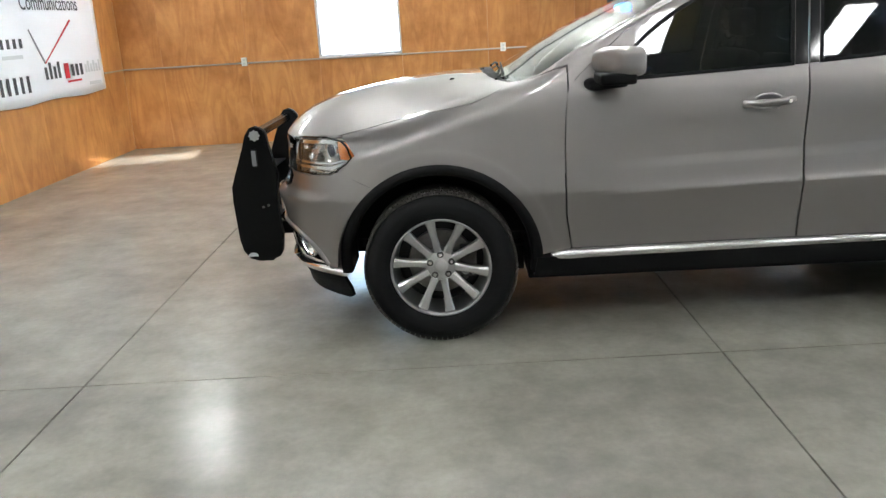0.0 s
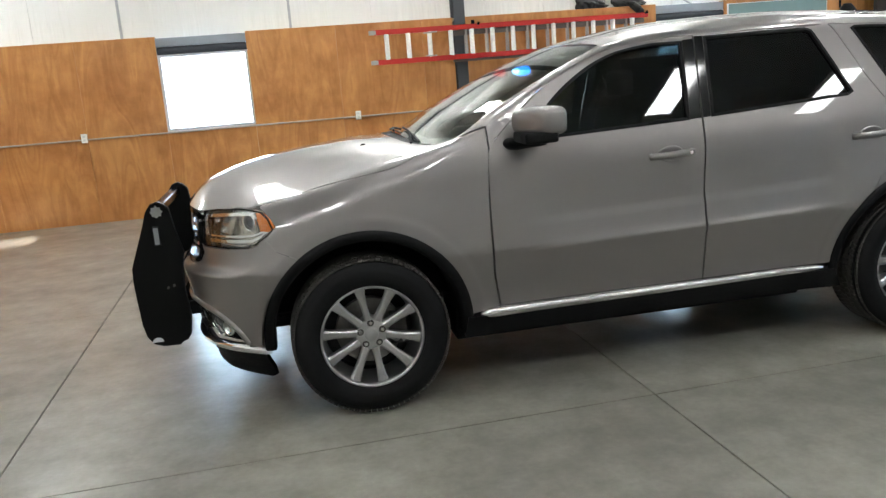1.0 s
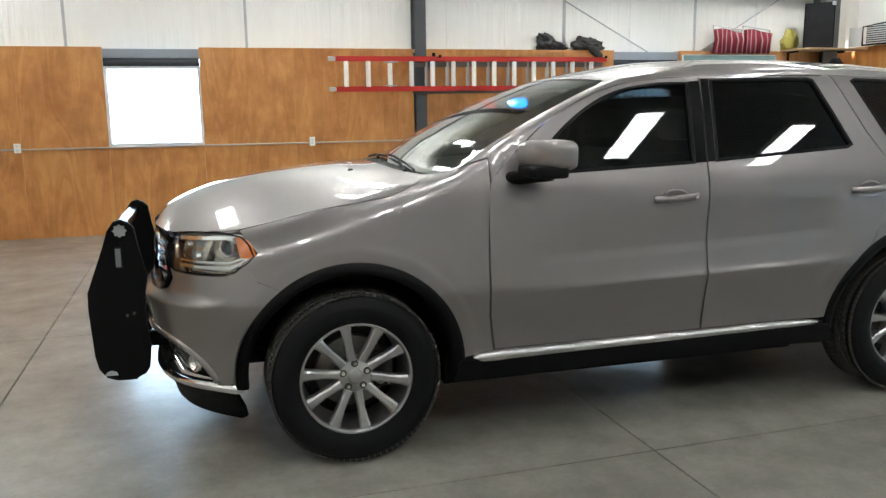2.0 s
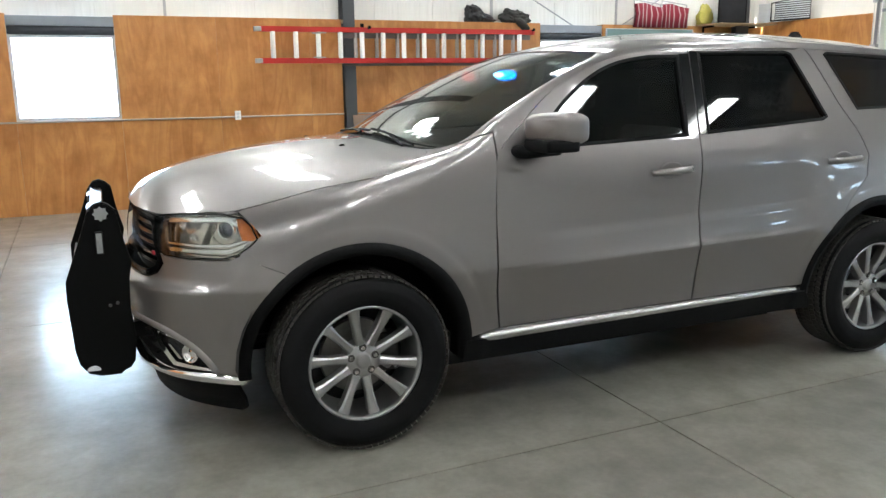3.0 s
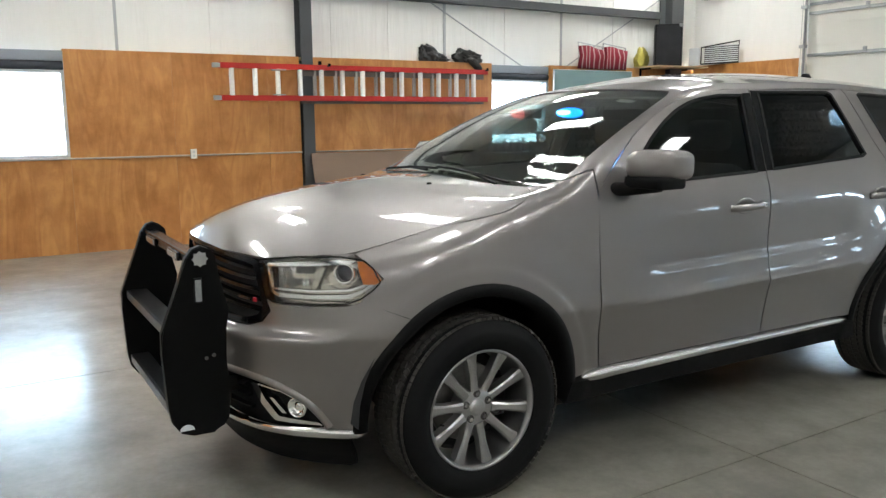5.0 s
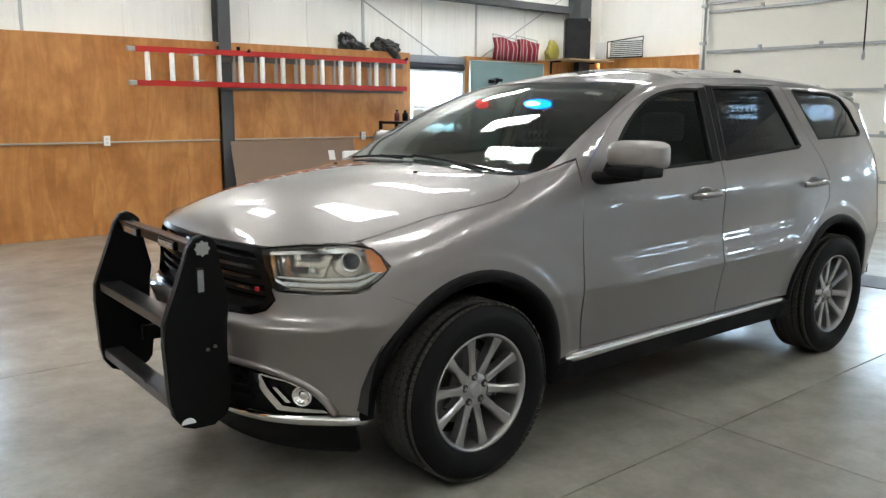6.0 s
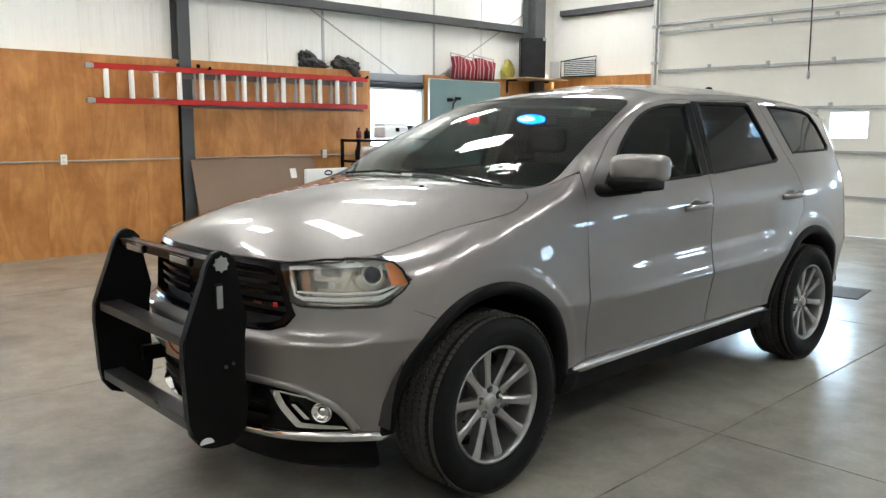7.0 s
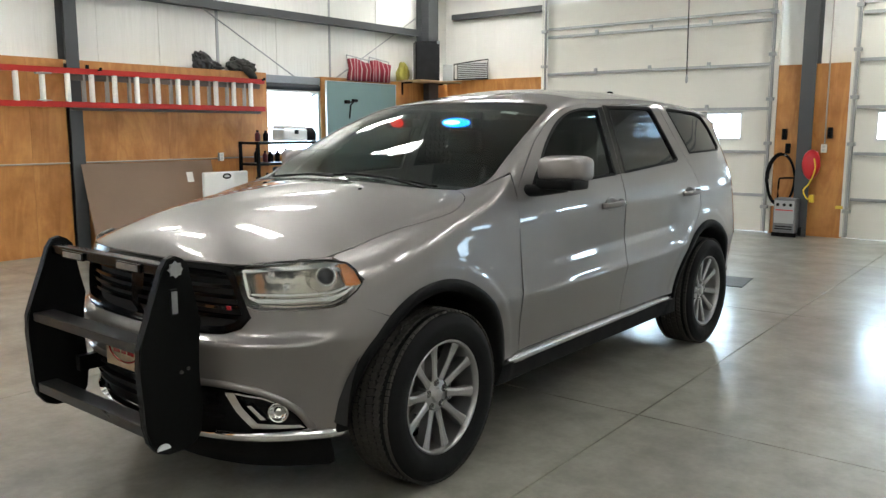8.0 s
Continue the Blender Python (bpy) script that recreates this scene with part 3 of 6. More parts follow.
def scallop(x, z):
    """Hollow of the doors above the crease."""
    d = z - crest(x)
    amp = ease(0.62, 1.25, x) * (1 - ease(2.35, 2.75, x))
    if d < 0:
        return 0.004 * amp * ease(0.0, 0.05, -d)
    upper = ease(0.72, 1.15, x) * (1 - ease(2.42, 2.60, x)) * 0.008 * ease(0.105, 0.165, d) * (1 - ease(0.24, 0.46, d))
    return amp * (0.018 * (1 - math.exp(-d / 0.027)) * (1 - ease(0.10, 0.40, d))) + upper


def side_v(x, z):
    """Half-width of the flank at a height."""
    v = half_plan(x - (set_side(z) if x < 0 else 0.0) * min(1.0, max(0.0, -x / 0.35))) - tuck(min(z, 1.24)) - scallop(x, z)
    if z > 1.24:
        v -= lean(x) * (z - 1.24) + 0.05 * (z - 1.24) ** 2
    for cx in (0.0, 3.043):
        d = math.hypot(x - cx, z - 0.37)
        if 0.4 < d < 0.80 and z < 1.05:
            v += 0.0045 * (1 - ease(0.566, 0.606, d)) + 0.010 * (1 - ease(0.56, 0.78, d))
    return v


def top_z(x, v):
    dome = 0.009 * (1 - ease(0.22, 0.60, v)) * ease(-0.88, -0.55, x) * (1 - ease(0.05, 0.28, x)) if x < 0.3 else 0.0
    return centre(x - sweep(x) * v * v) - crown(x) * v * v + dome


def corner_radius(x):
    return float(np.interp(x, (-0.9, -0.5, 0.2, 0.5, 1.0, 1.6, 3.8), (0.05, 0.10, 0.11, 0.055, 0.035, 0.06, 0.07)))


_EDGE = {}


def edge(x):
    """Height of the upper corner, where flank and top meet, and the two ends of its round."""
    k = round(x, 4)
    if k not in _EDGE:
        lo, hi = 0.7, 1.80
        for _ in range(40):
            mid = (lo + hi) / 2
            if mid < top_z(x, max(0.0, side_v(x, mid))):
                lo = mid
            else:
                hi = mid
        r = corner_radius(x)
        c = lo - r
        _EDGE[k] = (c, lo, max(0.01, side_v(x, lo) - r * 1.1))
    return _EDGE[k]


ROUND = 0.16


def skin(x, u):
    """The driver's half of the body over (way back, way round): flank, corner, top."""
    c, ze, vc = edge(x)
    if u <= c:
        return Vector((x, -side_v(x, u), u))
    if u <= c + ROUND:
        t = (u - c) / ROUND
        p0, p1, p2 = (side_v(x, c), c), (side_v(x, ze), ze + 0.004), (vc, top_z(x, vc))
        a, b, d = (1 - t) ** 2, 2 * t * (1 - t), t * t
        return Vector((x, -(a * p0[0] + b * p1[0] + d * p2[0]), a * p0[1] + b * p1[1] + d * p2[1]))
    v = max(0.0, vc - (u - c - ROUND))
    return Vector((x, -v, top_z(x, v)))


def u_top(x, v):
    c, ze, vc = edge(x)
    return c + ROUND + (vc - v)


def on_top(x, v):
    """Way round and height of the skin at a distance from the centre line."""
    c, ze, vc = edge(x)
    if v <= vc:
        return c + ROUND + vc - v, top_z(x, v)
    lo, hi = 0.0, 1.0
    for _ in range(24):
        t = (lo + hi) / 2
        if -skin(x, c + ROUND * t).y > v:
            lo = t
        else:
            hi = t
    return c + ROUND * lo, skin(x, c + ROUND * lo).z


def middle(x0, x1):
    """Points along the centre line of the body."""
    n = int(abs(x1 - x0) / 0.025)
    return [(x0 + (x1 - x0) * k / n, u_top(x0 + (x1 - x0) * k / n, 0.0)) for k in range(n + 1)]


def nose(s, z):
    """The front over (way round from the nose, height)."""
    x, v = plan_x(s), plan_v(s)
    k = min(1.0, max(0.0, -x / 0.35))
    w = ease(0.87, 0.95, s - (z - 0.71) * 0.9)
    x += (set_back(z) * (1 - w) + set_side(z) * w) * k
    v = max(0.0, v - tuck(z) * min(1.0, v / 0.5))
    w = ease(-0.64, -0.50, x)
    if w > 0:
        v += (side_v(x, z) + 0.001 - v) * w
    return Vector((x, -v, z))


def dense(outline, step):
    """A closed outline with points at even steps."""
    out = []
    for i, p in enumerate(outline):
        q = outline[(i + 1) % len(outline)]
        n = max(1, int(math.hypot(q[0] - p[0], q[1] - p[1]) / step))
        out += [(p[0] + (q[0] - p[0]) * k / n, p[1] + (q[1] - p[1]) * k / n) for k in range(n)]
    return out


def curve(points, n=8):
    """A smooth open line through points."""
    p = [Vector(q) for q in points]
    out = []
    for i in range(len(p) - 1):
        a, b, c, d = p[max(i - 1, 0)], p[i], p[i + 1], p[min(i + 2, len(p) - 1)]
        for k in range(n):
            t = k / n
            out.append(tuple(0.5 * ((2 * b) + (c - a) * t + (2 * a - 5 * b + 4 * c - d) * t * t + (3 * b - 3 * c + d - a) * t ** 3)))
    return out + [tuple(p[-1])]


def inside(p, poly):
    odd = False
    for (x1, y1), (x2, y2) in zip(poly, poly[1:] + poly[:1]):
        if (y1 > p[1]) != (y2 > p[1]) and p[0] < (x2 - x1) * (p[1] - y1) / (y2 - y1) + x1:
            odd = not odd
    return odd


def near_line(p, poly, d):
    for (x1, y1), (x2, y2) in zip(poly, poly[1:] + poly[:1]):
        dx, dy = x2 - x1, y2 - y1
        t = max(0, min(1, ((p[0] - x1) * dx + (p[1] - y1) * dy) / (dx * dx + dy * dy + 1e-12)))
        if math.hypot(p[0] - x1 - t * dx, p[1] - y1 - t * dy) < d:
            return True
    return False


def panel(outline, form, thick=0.014, step=0.035, both=False, proud=0.0, holes=(), lines=()):
    """A curved sheet over an outline, with thickness turned inwards. both: its mirror half is joined on at the middle."""
    ol = dense(outline, step)
    hl = [dense(h, step) for h in holes]
    xs, ys = [p[0] for p in ol], [p[1] for p in ol]
    pts = list(ol)
    rims = [(0, len(ol))]
    for h in hl:
        rims.append((len(pts), len(h)))
        pts += h
    marks, ties = [], []
    for ln in lines:
        last = None
        for p, q in zip(ln, ln[1:]):
            n = max(1, int(math.hypot(q[0] - p[0], q[1] - p[1]) / step + 0.5))
            for k in range(n):
                m = (p[0] + (q[0] - p[0]) * k / n, p[1] + (q[1] - p[1]) * k / n)
                if inside(m, ol) and not any(near_line(m, h, step * 0.2) or (h is not ol and inside(m, h)) for h in [ol] + hl):
                    if last is not None:
                        ties.append((last, len(pts)))
                    last = len(pts)
                    pts.append(m)
                    marks.append(m)
                else:
                    last = None
    near = collections.defaultdict(list)
    for p in marks:
        near[(round(p[0] / step), round(p[1] / step))].append(p)
    y = min(ys) + step / 2
    row = 0
    while y < max(ys):
        x = min(xs) + (step / 2 if row % 2 else 0)
        while x < max(xs):
            if inside((x, y), ol) and not any(near_line((x, y), h, step * 0.55) or (h is not ol and inside((x, y), h)) for h in [ol] + hl):
                cell = (round(x / step), round(y / step))
                if not any(math.hypot(p[0] - x, p[1] - y) < step * 0.6 for i in (-1, 0, 1) for j in (-1, 0, 1) for p in near[(cell[0] + i, cell[1] + j)]):
                    pts.append((x, y))
            x += step
        y += step * 0.87
        row += 1
    co, _, tris, _, _, _ = delaunay_2d_cdt([Vector(p) for p in pts], [(a + i, a + (i + 1) % n) for a, n in rims for i in range(n)] + ties, [], 1, 1e-5)
    bm = bmesh.new()
    lay = bm.verts.layers.float_vector.new("true_normal")
    vs = [bm.verts.new(form(p[0], p[1])) for p in co]
    for v, p in zip(vs, co):
        e = 0.003
        c = (form(p[0] + e, p[1]) - form(p[0] - e, p[1])).cross(form(p[0], p[1] + e) - form(p[0], p[1] - e))
        if c.length > 1e-12:
            v[lay] = c.normalized()
    for f in tris:
        mid = (sum(co[i][0] for i in f) / 3, sum(co[i][1] for i in f) / 3)
        if any(inside(mid, h) for h in hl) or not inside(mid, ol):
            continue
        try:
            bm.faces.new([vs[i] for i in f])
        except ValueError:
            pass
    if both:
        for v in {w for e in bm.edges if len(e.link_faces) == 1 for w in e.verts}:
            if abs(v.co.y) < 0.012:
                v.co.y = 0.0
        r = bmesh.ops.duplicate(bm, geom=bm.verts[:] + bm.edges[:] + bm.faces[:])
        dv = [g for g in r["geom"] if isinstance(g, bmesh.types.BMVert)]
        df = [g for g in r["geom"] if isinstance(g, bmesh.types.BMFace)]
        for v in dv:
            v.co.y = -v.co.y
            v[lay] = Vector((v[lay].x, -v[lay].y, v[lay].z))
        bmesh.ops.reverse_faces(bm, faces=df)
        bmesh.ops.remove_doubles(bm, verts=bm.verts, dist=0.0015)
        for v in bm.verts:
            if v.co.y == 0.0:
                w = Vector((v[lay].x, 0, v[lay].z))
                v[lay] = w.normalized() if w.length > 0.1 else v[lay]
    bm.normal_update()
    for v in bm.verts:
        if v[lay].dot(v.normal) < 0:
            v[lay] = -v[lay]
    if proud:
        for v, nn in [(v, v.normal.copy()) for v in bm.verts]:
            v.co += nn * proud
    faces, rim = bm.faces[:], [e for e in bm.edges if len(e.link_faces) == 1]
    for f in faces:
        f.smooth = True
    back = {v: bm.verts.new(v.co - v.normal * thick) for v in bm.verts[:]}
    for v in back.values():
        v[lay] = Vector((0, 0, 0))
    for f in faces:
        g = bm.faces.new([back[v] for v in reversed(f.verts)])
        g.smooth = True
    for e in rim:
        lo = e.link_loops[0]
        a, b = lo.vert, lo.link_loop_next.vert
        bm.faces.new((b, a, back[a], back[b]))
        e.smooth = False
    return bm


def mirrored(ob, parent):
    """The same part on the other side of the car."""
    me = ob.data.copy()
    other_side(me)
    o = new(ob.name.split(".")[0], me)
    o.parent = parent
    if "label" in ob:
        tagged(o, ob["label"])
    return o


def arc(cx, r, a0, a1, n=20, cz=0.37):
    """Points on a wheel arch, degrees from the rear level, upwards."""
    return [(cx + r * math.cos(radians(a0 + (a1 - a0) * k / n)), cz + r * math.sin(radians(a0 + (a1 - a0) * k / n))) for k in range(n + 1)]


car = thing("police_suv", CAR_X, CAR_Y, 0, -0.3, "silver unmarked police SUV with black push bumper, parked", "car")
R_ARCH = 0.505
FR = 3.043
cut = R_ARCH


def both_sides(name, outline, form, mat, parent=car, label="", **kw):
    a = part(name, panel(outline, form, **kw), mat, parent, label)
    return a, mirrored(a, parent if parent is car else parent)


# fender: from the arch up to the bonnet seam
HOOD_SEAM = [(0.385, 0.715), (0.372, 0.765), (0.345, 0.805), (0.30, 0.838), (0.235, 0.856), (0.15, 0.859), (0.0, 0.836), (-0.16, 0.796), (-0.35, 0.774), (-0.50, 0.752), (-0.585, 0.70)]
seam_u = [(x, on_top(x, v)[0] if x > -0.45 else u_top(x, v)) for x, v in curve(HOOD_SEAM, 5)]
G = 0.002
fender_out = ([(0.66, 0.425), (0.635, 0.60), (0.63, 0.80), (0.635, 1.0), (0.645, 1.12), (0.655, 1.195), (0.656, edge(0.656)[0] + 0.02), (0.50, u_top(0.5, 0.815))]
              + [(x, u - G) for x, u in seam_u] + [(-0.60, u_top(-0.60, 0.715) - 0.005), (-0.53, 1.045), (-0.465, 1.03), (-0.398, 0.935), (-0.468, 0.902), (-0.412, 0.828)]
              + arc(0, cut, 126, 0, 24)[0:] + [(0.515, 0.40)])
FLARE = [[(cx + r * math.cos(radians(a)), 0.37 + r * math.sin(radians(a))) for a in range(-6, 187, 3)] for cx in (0.0, FR) for r in (0.535, 0.556, 0.570, 0.586, 0.602, 0.618)]
both_sides("fender", fender_out, skin, PAINT, step=0.03, lines=FLARE)
# bonnet
front_edge = [(-0.862, 0.0), (-0.858, 0.12), (-0.845, 0.27), (-0.812, 0.43), (-0.765, 0.545), (-0.70, 0.63), (-0.60, 0.695)]
hood_out = ([(x, -(v - G)) for x, v in curve(HOOD_SEAM, 5)] + [(x, -v) for x, v in curve(front_edge, 4)[::-1]]
            + [(-0.84 + 0.0275 * k, 0.0) for k in range(41)] + [(0.27, -0.2), (0.30, -0.45), (0.35, -0.62)])


def bonnet_form(x, w):
    v, k = max(0.0, -w), ease(-0.45, -0.25, x)
    z = top_z(x, v)
    return Vector((x, w, z + (on_top(x, v)[1] - z) * k if k > 0 else z))


part("bonnet", panel(hood_out, bonnet_form, both=True, thick=0.012, step=0.03), PAINT, car, "long silver bonnet with a soft raised centre")

# doors
DOOR_F = [(0.668, 0.425), (1.778, 0.425), (1.782, 0.9), (1.80, 1.25), (1.84, 1.74)]
top_f = [(1.62, 1.735), (1.40, 1.70), (1.20, 1.62), (1.0, 1.50), (0.82, 1.36), (0.70, 1.255), (0.655, 1.19), (0.64, 1.0), (0.638, 0.80), (0.643, 0.60)]


def lid(x):
    return edge(x)[0] + 0.055


both_door = DOOR_F[:-1] + [(1.84, min(1.745, lid(1.84)))] + [(x, min(z, lid(x))) for x, z in curve(top_f, 3)]
GLASS_F = [(0.86, 1.232)] + [(1.735, 1.262), (1.775, 1.665)] + curve([(1.60, 1.668), (1.40, 1.638), (1.22, 1.565), (1.05, 1.455), (0.92, 1.335)], 3)
GLASS_R = [(1.855, 1.268), (2.66, 1.312), (2.70, 1.33), (2.62, 1.50), (2.535, 1.675), (2.50, 1.692), (1.90, 1.692)]
DOOR_R = ([(1.786, 0.425), (2.505, 0.425)] + [p for p in arc(FR, cut + 0.004, 180, 128, 8)][1:] + [(2.80, 0.88), (2.93, 1.0), (2.955, 1.12), (2.90, 1.25), (2.80, 1.40), (2.70, 1.60), (2.64, 1.72), (2.56, lid(2.56) - 0.01), (2.2, lid(2.2) - 0.005), (1.848, min(1.75, lid(1.848))), (1.808, 1.25), (1.79, 0.9)])


CREASE = [[(0.6 + 0.05 * k, crest(0.6 + 0.05 * k) + d) for k in range(50)] for d in (-0.030, -0.010, 0.0, 0.010, 0.026, 0.048, 0.105, 0.120, 0.135, 0.150, 0.168)]


def door(outer, pane, name, mat):
    d = part(name, panel(outer, skin, thick=0.03, holes=[pane], step=0.03, lines=CREASE + [[p for p in f if p[1] > 0.86 or p[0] < 2.6] for f in FLARE[6:]]), PAINT, car)
    rim = part("glass_seal", ring(pane, 0.016), BLACK_PLASTIC, d)
    g = part("door_glass", panel(pane, lambda x, u: skin(x, u) + Vector((0, 0.012, 0)), thick=0.004, step=0.05), mat, d)
    m = mirrored(d, car)
    mirrored(rim, m), mirrored(g, m)
    return d, m


def ring(outline, w, form=skin, proud=0.003):
    """A narrow seal round an outline."""
    ol = dense(outline, 0.03)
    c = (sum(p[0] for p in ol) / len(ol), sum(p[1] for p in ol) / len(ol))
    bm = bmesh.new()
    n = len(ol)
    rows = []
    for i, p in enumerate(ol):
        a, b = ol[i - 1], ol[(i + 1) % n]
        d = Vector((b[0] - a[0], b[1] - a[1])).normalized()
        q = (p[0] - d.y * w, p[1] + d.x * w)
        if not inside(q, ol):
            q = (p[0] + d.y * w, p[1] - d.x * w)
        A, B = form(*p), form(*q)
        e1 = form(p[0] + 0.002, p[1]) - A
        e2 = form(p[0], p[1] + 0.002) - A
        nn = e1.cross(e2).normalized()
        rows.append([bm.verts.new(v) for v in (A + nn * proud, B + nn * proud, B - nn * 0.014, A - nn * 0.014)])
    for i in range(n):
        a, b = rows[i], rows[(i + 1) % n]
        for k in range(4):
            bm.faces.new((a[k], b[k], b[(k + 1) % 4], a[(k + 1) % 4]))
    bmesh.ops.recalc_face_normals(bm, faces=bm.faces)
    return bm


front_door, front_door_off = door(both_door, GLASS_F, "front_door", TINTED)
rear_door, rear_door_off = door(DOOR_R, GLASS_R, "rear_door", PRIVACY)
# black pillar cover between the doors
both_sides("pillar_cover", [(1.738, 1.266), (1.799, 1.268), (1.838, 1.674), (1.778, 1.670)], skin, PILLAR_BLACK, front_door, proud=0.003, thick=0.004)
both_sides("pillar_cover", [(1.810, 1.270), (1.852, 1.272), (1.896, 1.692), (1.850, 1.692)], skin, PILLAR_BLACK, rear_door, proud=0.003, thick=0.004)

# rear quarter with its window
GLASS_Q = [(2.93, 1.362), (3.55, 1.372), (3.60, 1.40), (3.52, 1.55), (3.42, 1.64), (3.30, 1.668), (2.80, 1.688), (2.77, 1.67)]
arch_r = arc(FR, cut + 0.004, 0, 126, 24)
QUARTER = ([(3.56, 0.40), (3.80, 0.42), (3.95, 0.45), (4.05, 0.62), (4.06, 1.0), (4.0, 1.30), (3.90, 1.50), (3.82, lid(3.82)), (3.4, lid(3.4)), (3.0, lid(3.0)), (2.66, lid(2.66)), (2.646, 1.72), (2.706, 1.60), (2.806, 1.40), (2.906, 1.25), (2.961, 1.12), (2.936, 1.0), (2.806, 0.884)] + arch_r[::-1])
q = part("quarter_panel", panel(QUARTER, skin, thick=0.02, holes=[GLASS_Q], step=0.03, lines=FLARE[6:]), PAINT, car)
qs = part("glass_seal", ring(GLASS_Q, 0.014), BLACK_PLASTIC, q)
qg = part("quarter_glass", panel(GLASS_Q, lambda x, u: skin(x, u) + Vector((0, 0.008, 0)), thick=0.004, step=0.05), PRIVACY, q)
qm = mirrored(q, car)
mirrored(qs, qm), mirrored(qg, qm)

# windscreen, pillars and roof
WS_SIDE = [(0.425, 0.745), (0.52, 0.785), (0.66, 0.79), (0.85, 0.755), (1.10, 0.70), (1.29, 0.65), (1.355, 0.60)]
ws_side_u = [(x, min(u_top(x, v), u_top(x, 0.02))) for x, v in curve(WS_SIDE, 4)]
ws_out = ws_side_u + [(1.31, u_top(1.31, 0.4)), (1.295, u_top(1.295, 0.2)), (1.29, u_top(1.29, 0.0))] + middle(1.28, 0.33) + [(0.335, u_top(0.335, 0.2)), (0.355, u_top(0.355, 0.45)), (0.38, u_top(0.38, 0.62))]
part("windscreen", panel(ws_out, lambda x, u: skin(x, u) - Vector((0, 0, 0.004)), thick=0.005, both=True, step=0.05), WINDSHIELD, car)
roof_out = ([(0.664, 1.212), (0.662, edge(0.662)[0] + 0.03), (0.506, u_top(0.506, 0.808)), (0.41, u_top(0.41, 0.765))] + [(x - 0.004 if x < 0.42 else x, u - 0.012) for x, u in ws_side_u[1:]]
            + [(1.325, u_top(1.325, 0.4)), (1.305, u_top(1.305, 0.2)), (1.30, u_top(1.30, 0.0))] + middle(1.31, 3.75)
            + [(3.78, u_top(3.78, 0.25)), (3.81, u_top(3.81, 0.5))] + [(x, lid(x) + 0.005) for x in (3.82, 3.6, 3.4, 3.2, 3.0, 2.8, 2.66, 2.5, 2.2, 1.9, 1.7)] + [(x, min(z, lid(x)) + 0.006) for x, z in curve(top_f[1:6], 3)])
roof_out = [p for i, p in enumerate(roof_out) if i == 0 or math.hypot(p[0] - roof_out[i - 1][0], p[1] - roof_out[i - 1][1]) > 0.002]
part("roof", panel(roof_out, skin, thick=0.012, both=True), PAINT, car, "smooth silver roof with dark side seams")

# ---- the car: front, wheels and fittings ----
STEP_GREY = material("grey reflector steps", (0.16, 0.15, 0.14), 0.12, 0.9, 0.3, 40, 0.8, 45)
HEAD = [(0.625, 0.865), (0.66, 0.848), (0.80, 0.845), (0.93, 0.852), (0.975, 0.868), (1.018, 0.902), (1.042, 0.932), (1.012, 0.985), (0.97, 1.018), (0.89, 1.034), (0.74, 1.03), (0.59, 1.012), (0.565, 1.005)]
GRILLE = [(0.0, 1.012), (0.30, 1.012), (0.50, 1.01), (0.565, 0.998), (0.60, 0.94), (0.63, 0.865), (0.645, 0.82), (0.60, 0.772), (0.53, 0.750), (0.40, 0.744), (0.0, 0.742)]


def round_at(x, z):
    """The way round the nose at which the front reaches x, at a height."""
    lo, hi = 0.6, 1.45
    for _ in range(40):
        mid = (lo + hi) / 2
        if nose(mid, z).x < x:
            lo = mid
        else:
            hi = mid
    return lo


BROW = [(0.0, 0.535), (0.40, 0.541), (0.56, 0.541), (0.68, 0.526), (0.76, 0.497), (0.82, 0.455), (0.86, 0.405), (0.888, 0.350)]
rear_edge = [(round_at(x, z), z) for x, z in arc(0.0, cut - 0.002, 183, 126.2, 16)]
FASCIA = (BROW + rear_edge + [(round_at(-0.4128, 0.8268), 0.8268), (round_at(-0.4685, 0.9008), 0.9008)]
          + [(x + 0.002, z - 0.006) for x, z in HEAD[4::-1]] + [(x + 0.004, z - 0.006) for x, z in GRILLE[6:]])
fascia = part("front_bumper", panel(FASCIA, nose, thick=0.02, both=True, step=0.022, lines=[[(0.02, z), (1.2, z)] for z in (0.670, 0.690, 0.703, 0.712, 0.722, 0.732, 0.745, 0.765)]), PAINT, car, "silver front bumper with deep shoulder crease")
brow = bmesh.new()
ends = [nose(s, z + 0.004) for s, z in curve(BROW, 4)]
tube(brow, [(p.x + 0.006, -p.y, p.z) for p in ends[::-1]] + [(p.x + 0.006, p.y, p.z) for p in ends[1:]], 0.017, 12)
part("bumper_brow", brow, PAINT, fascia, smooth=True)
# fog lamp nests in the black lower opening
opening = part("lower_intake", panel([(0.0, 0.318), (0.5, 0.318), (0.91, 0.328), (0.91, 0.350), (0.88, 0.41), (0.84, 0.46), (0.77, 0.505), (0.69, 0.533), (0.56, 0.55), (0.40, 0.555), (0.0, 0.545)], lambda s, z: nose(s, z) + Vector((0.045, 0.0, 0)), thick=0.01, both=True), BLACK_PLASTIC, car)
for k in range(3):
    zz = 0.385 + 0.05 * k
    part("intake_slat", panel([(0.0, zz - 0.006), (0.54 - 0.01 * k, zz - 0.006), (0.54 - 0.01 * k, zz + 0.006), (0.0, zz + 0.006)], lambda s, z: nose(s, z) + Vector((0.02, 0, 0)), thick=0.03, both=True), BLACK_PLASTIC, opening)
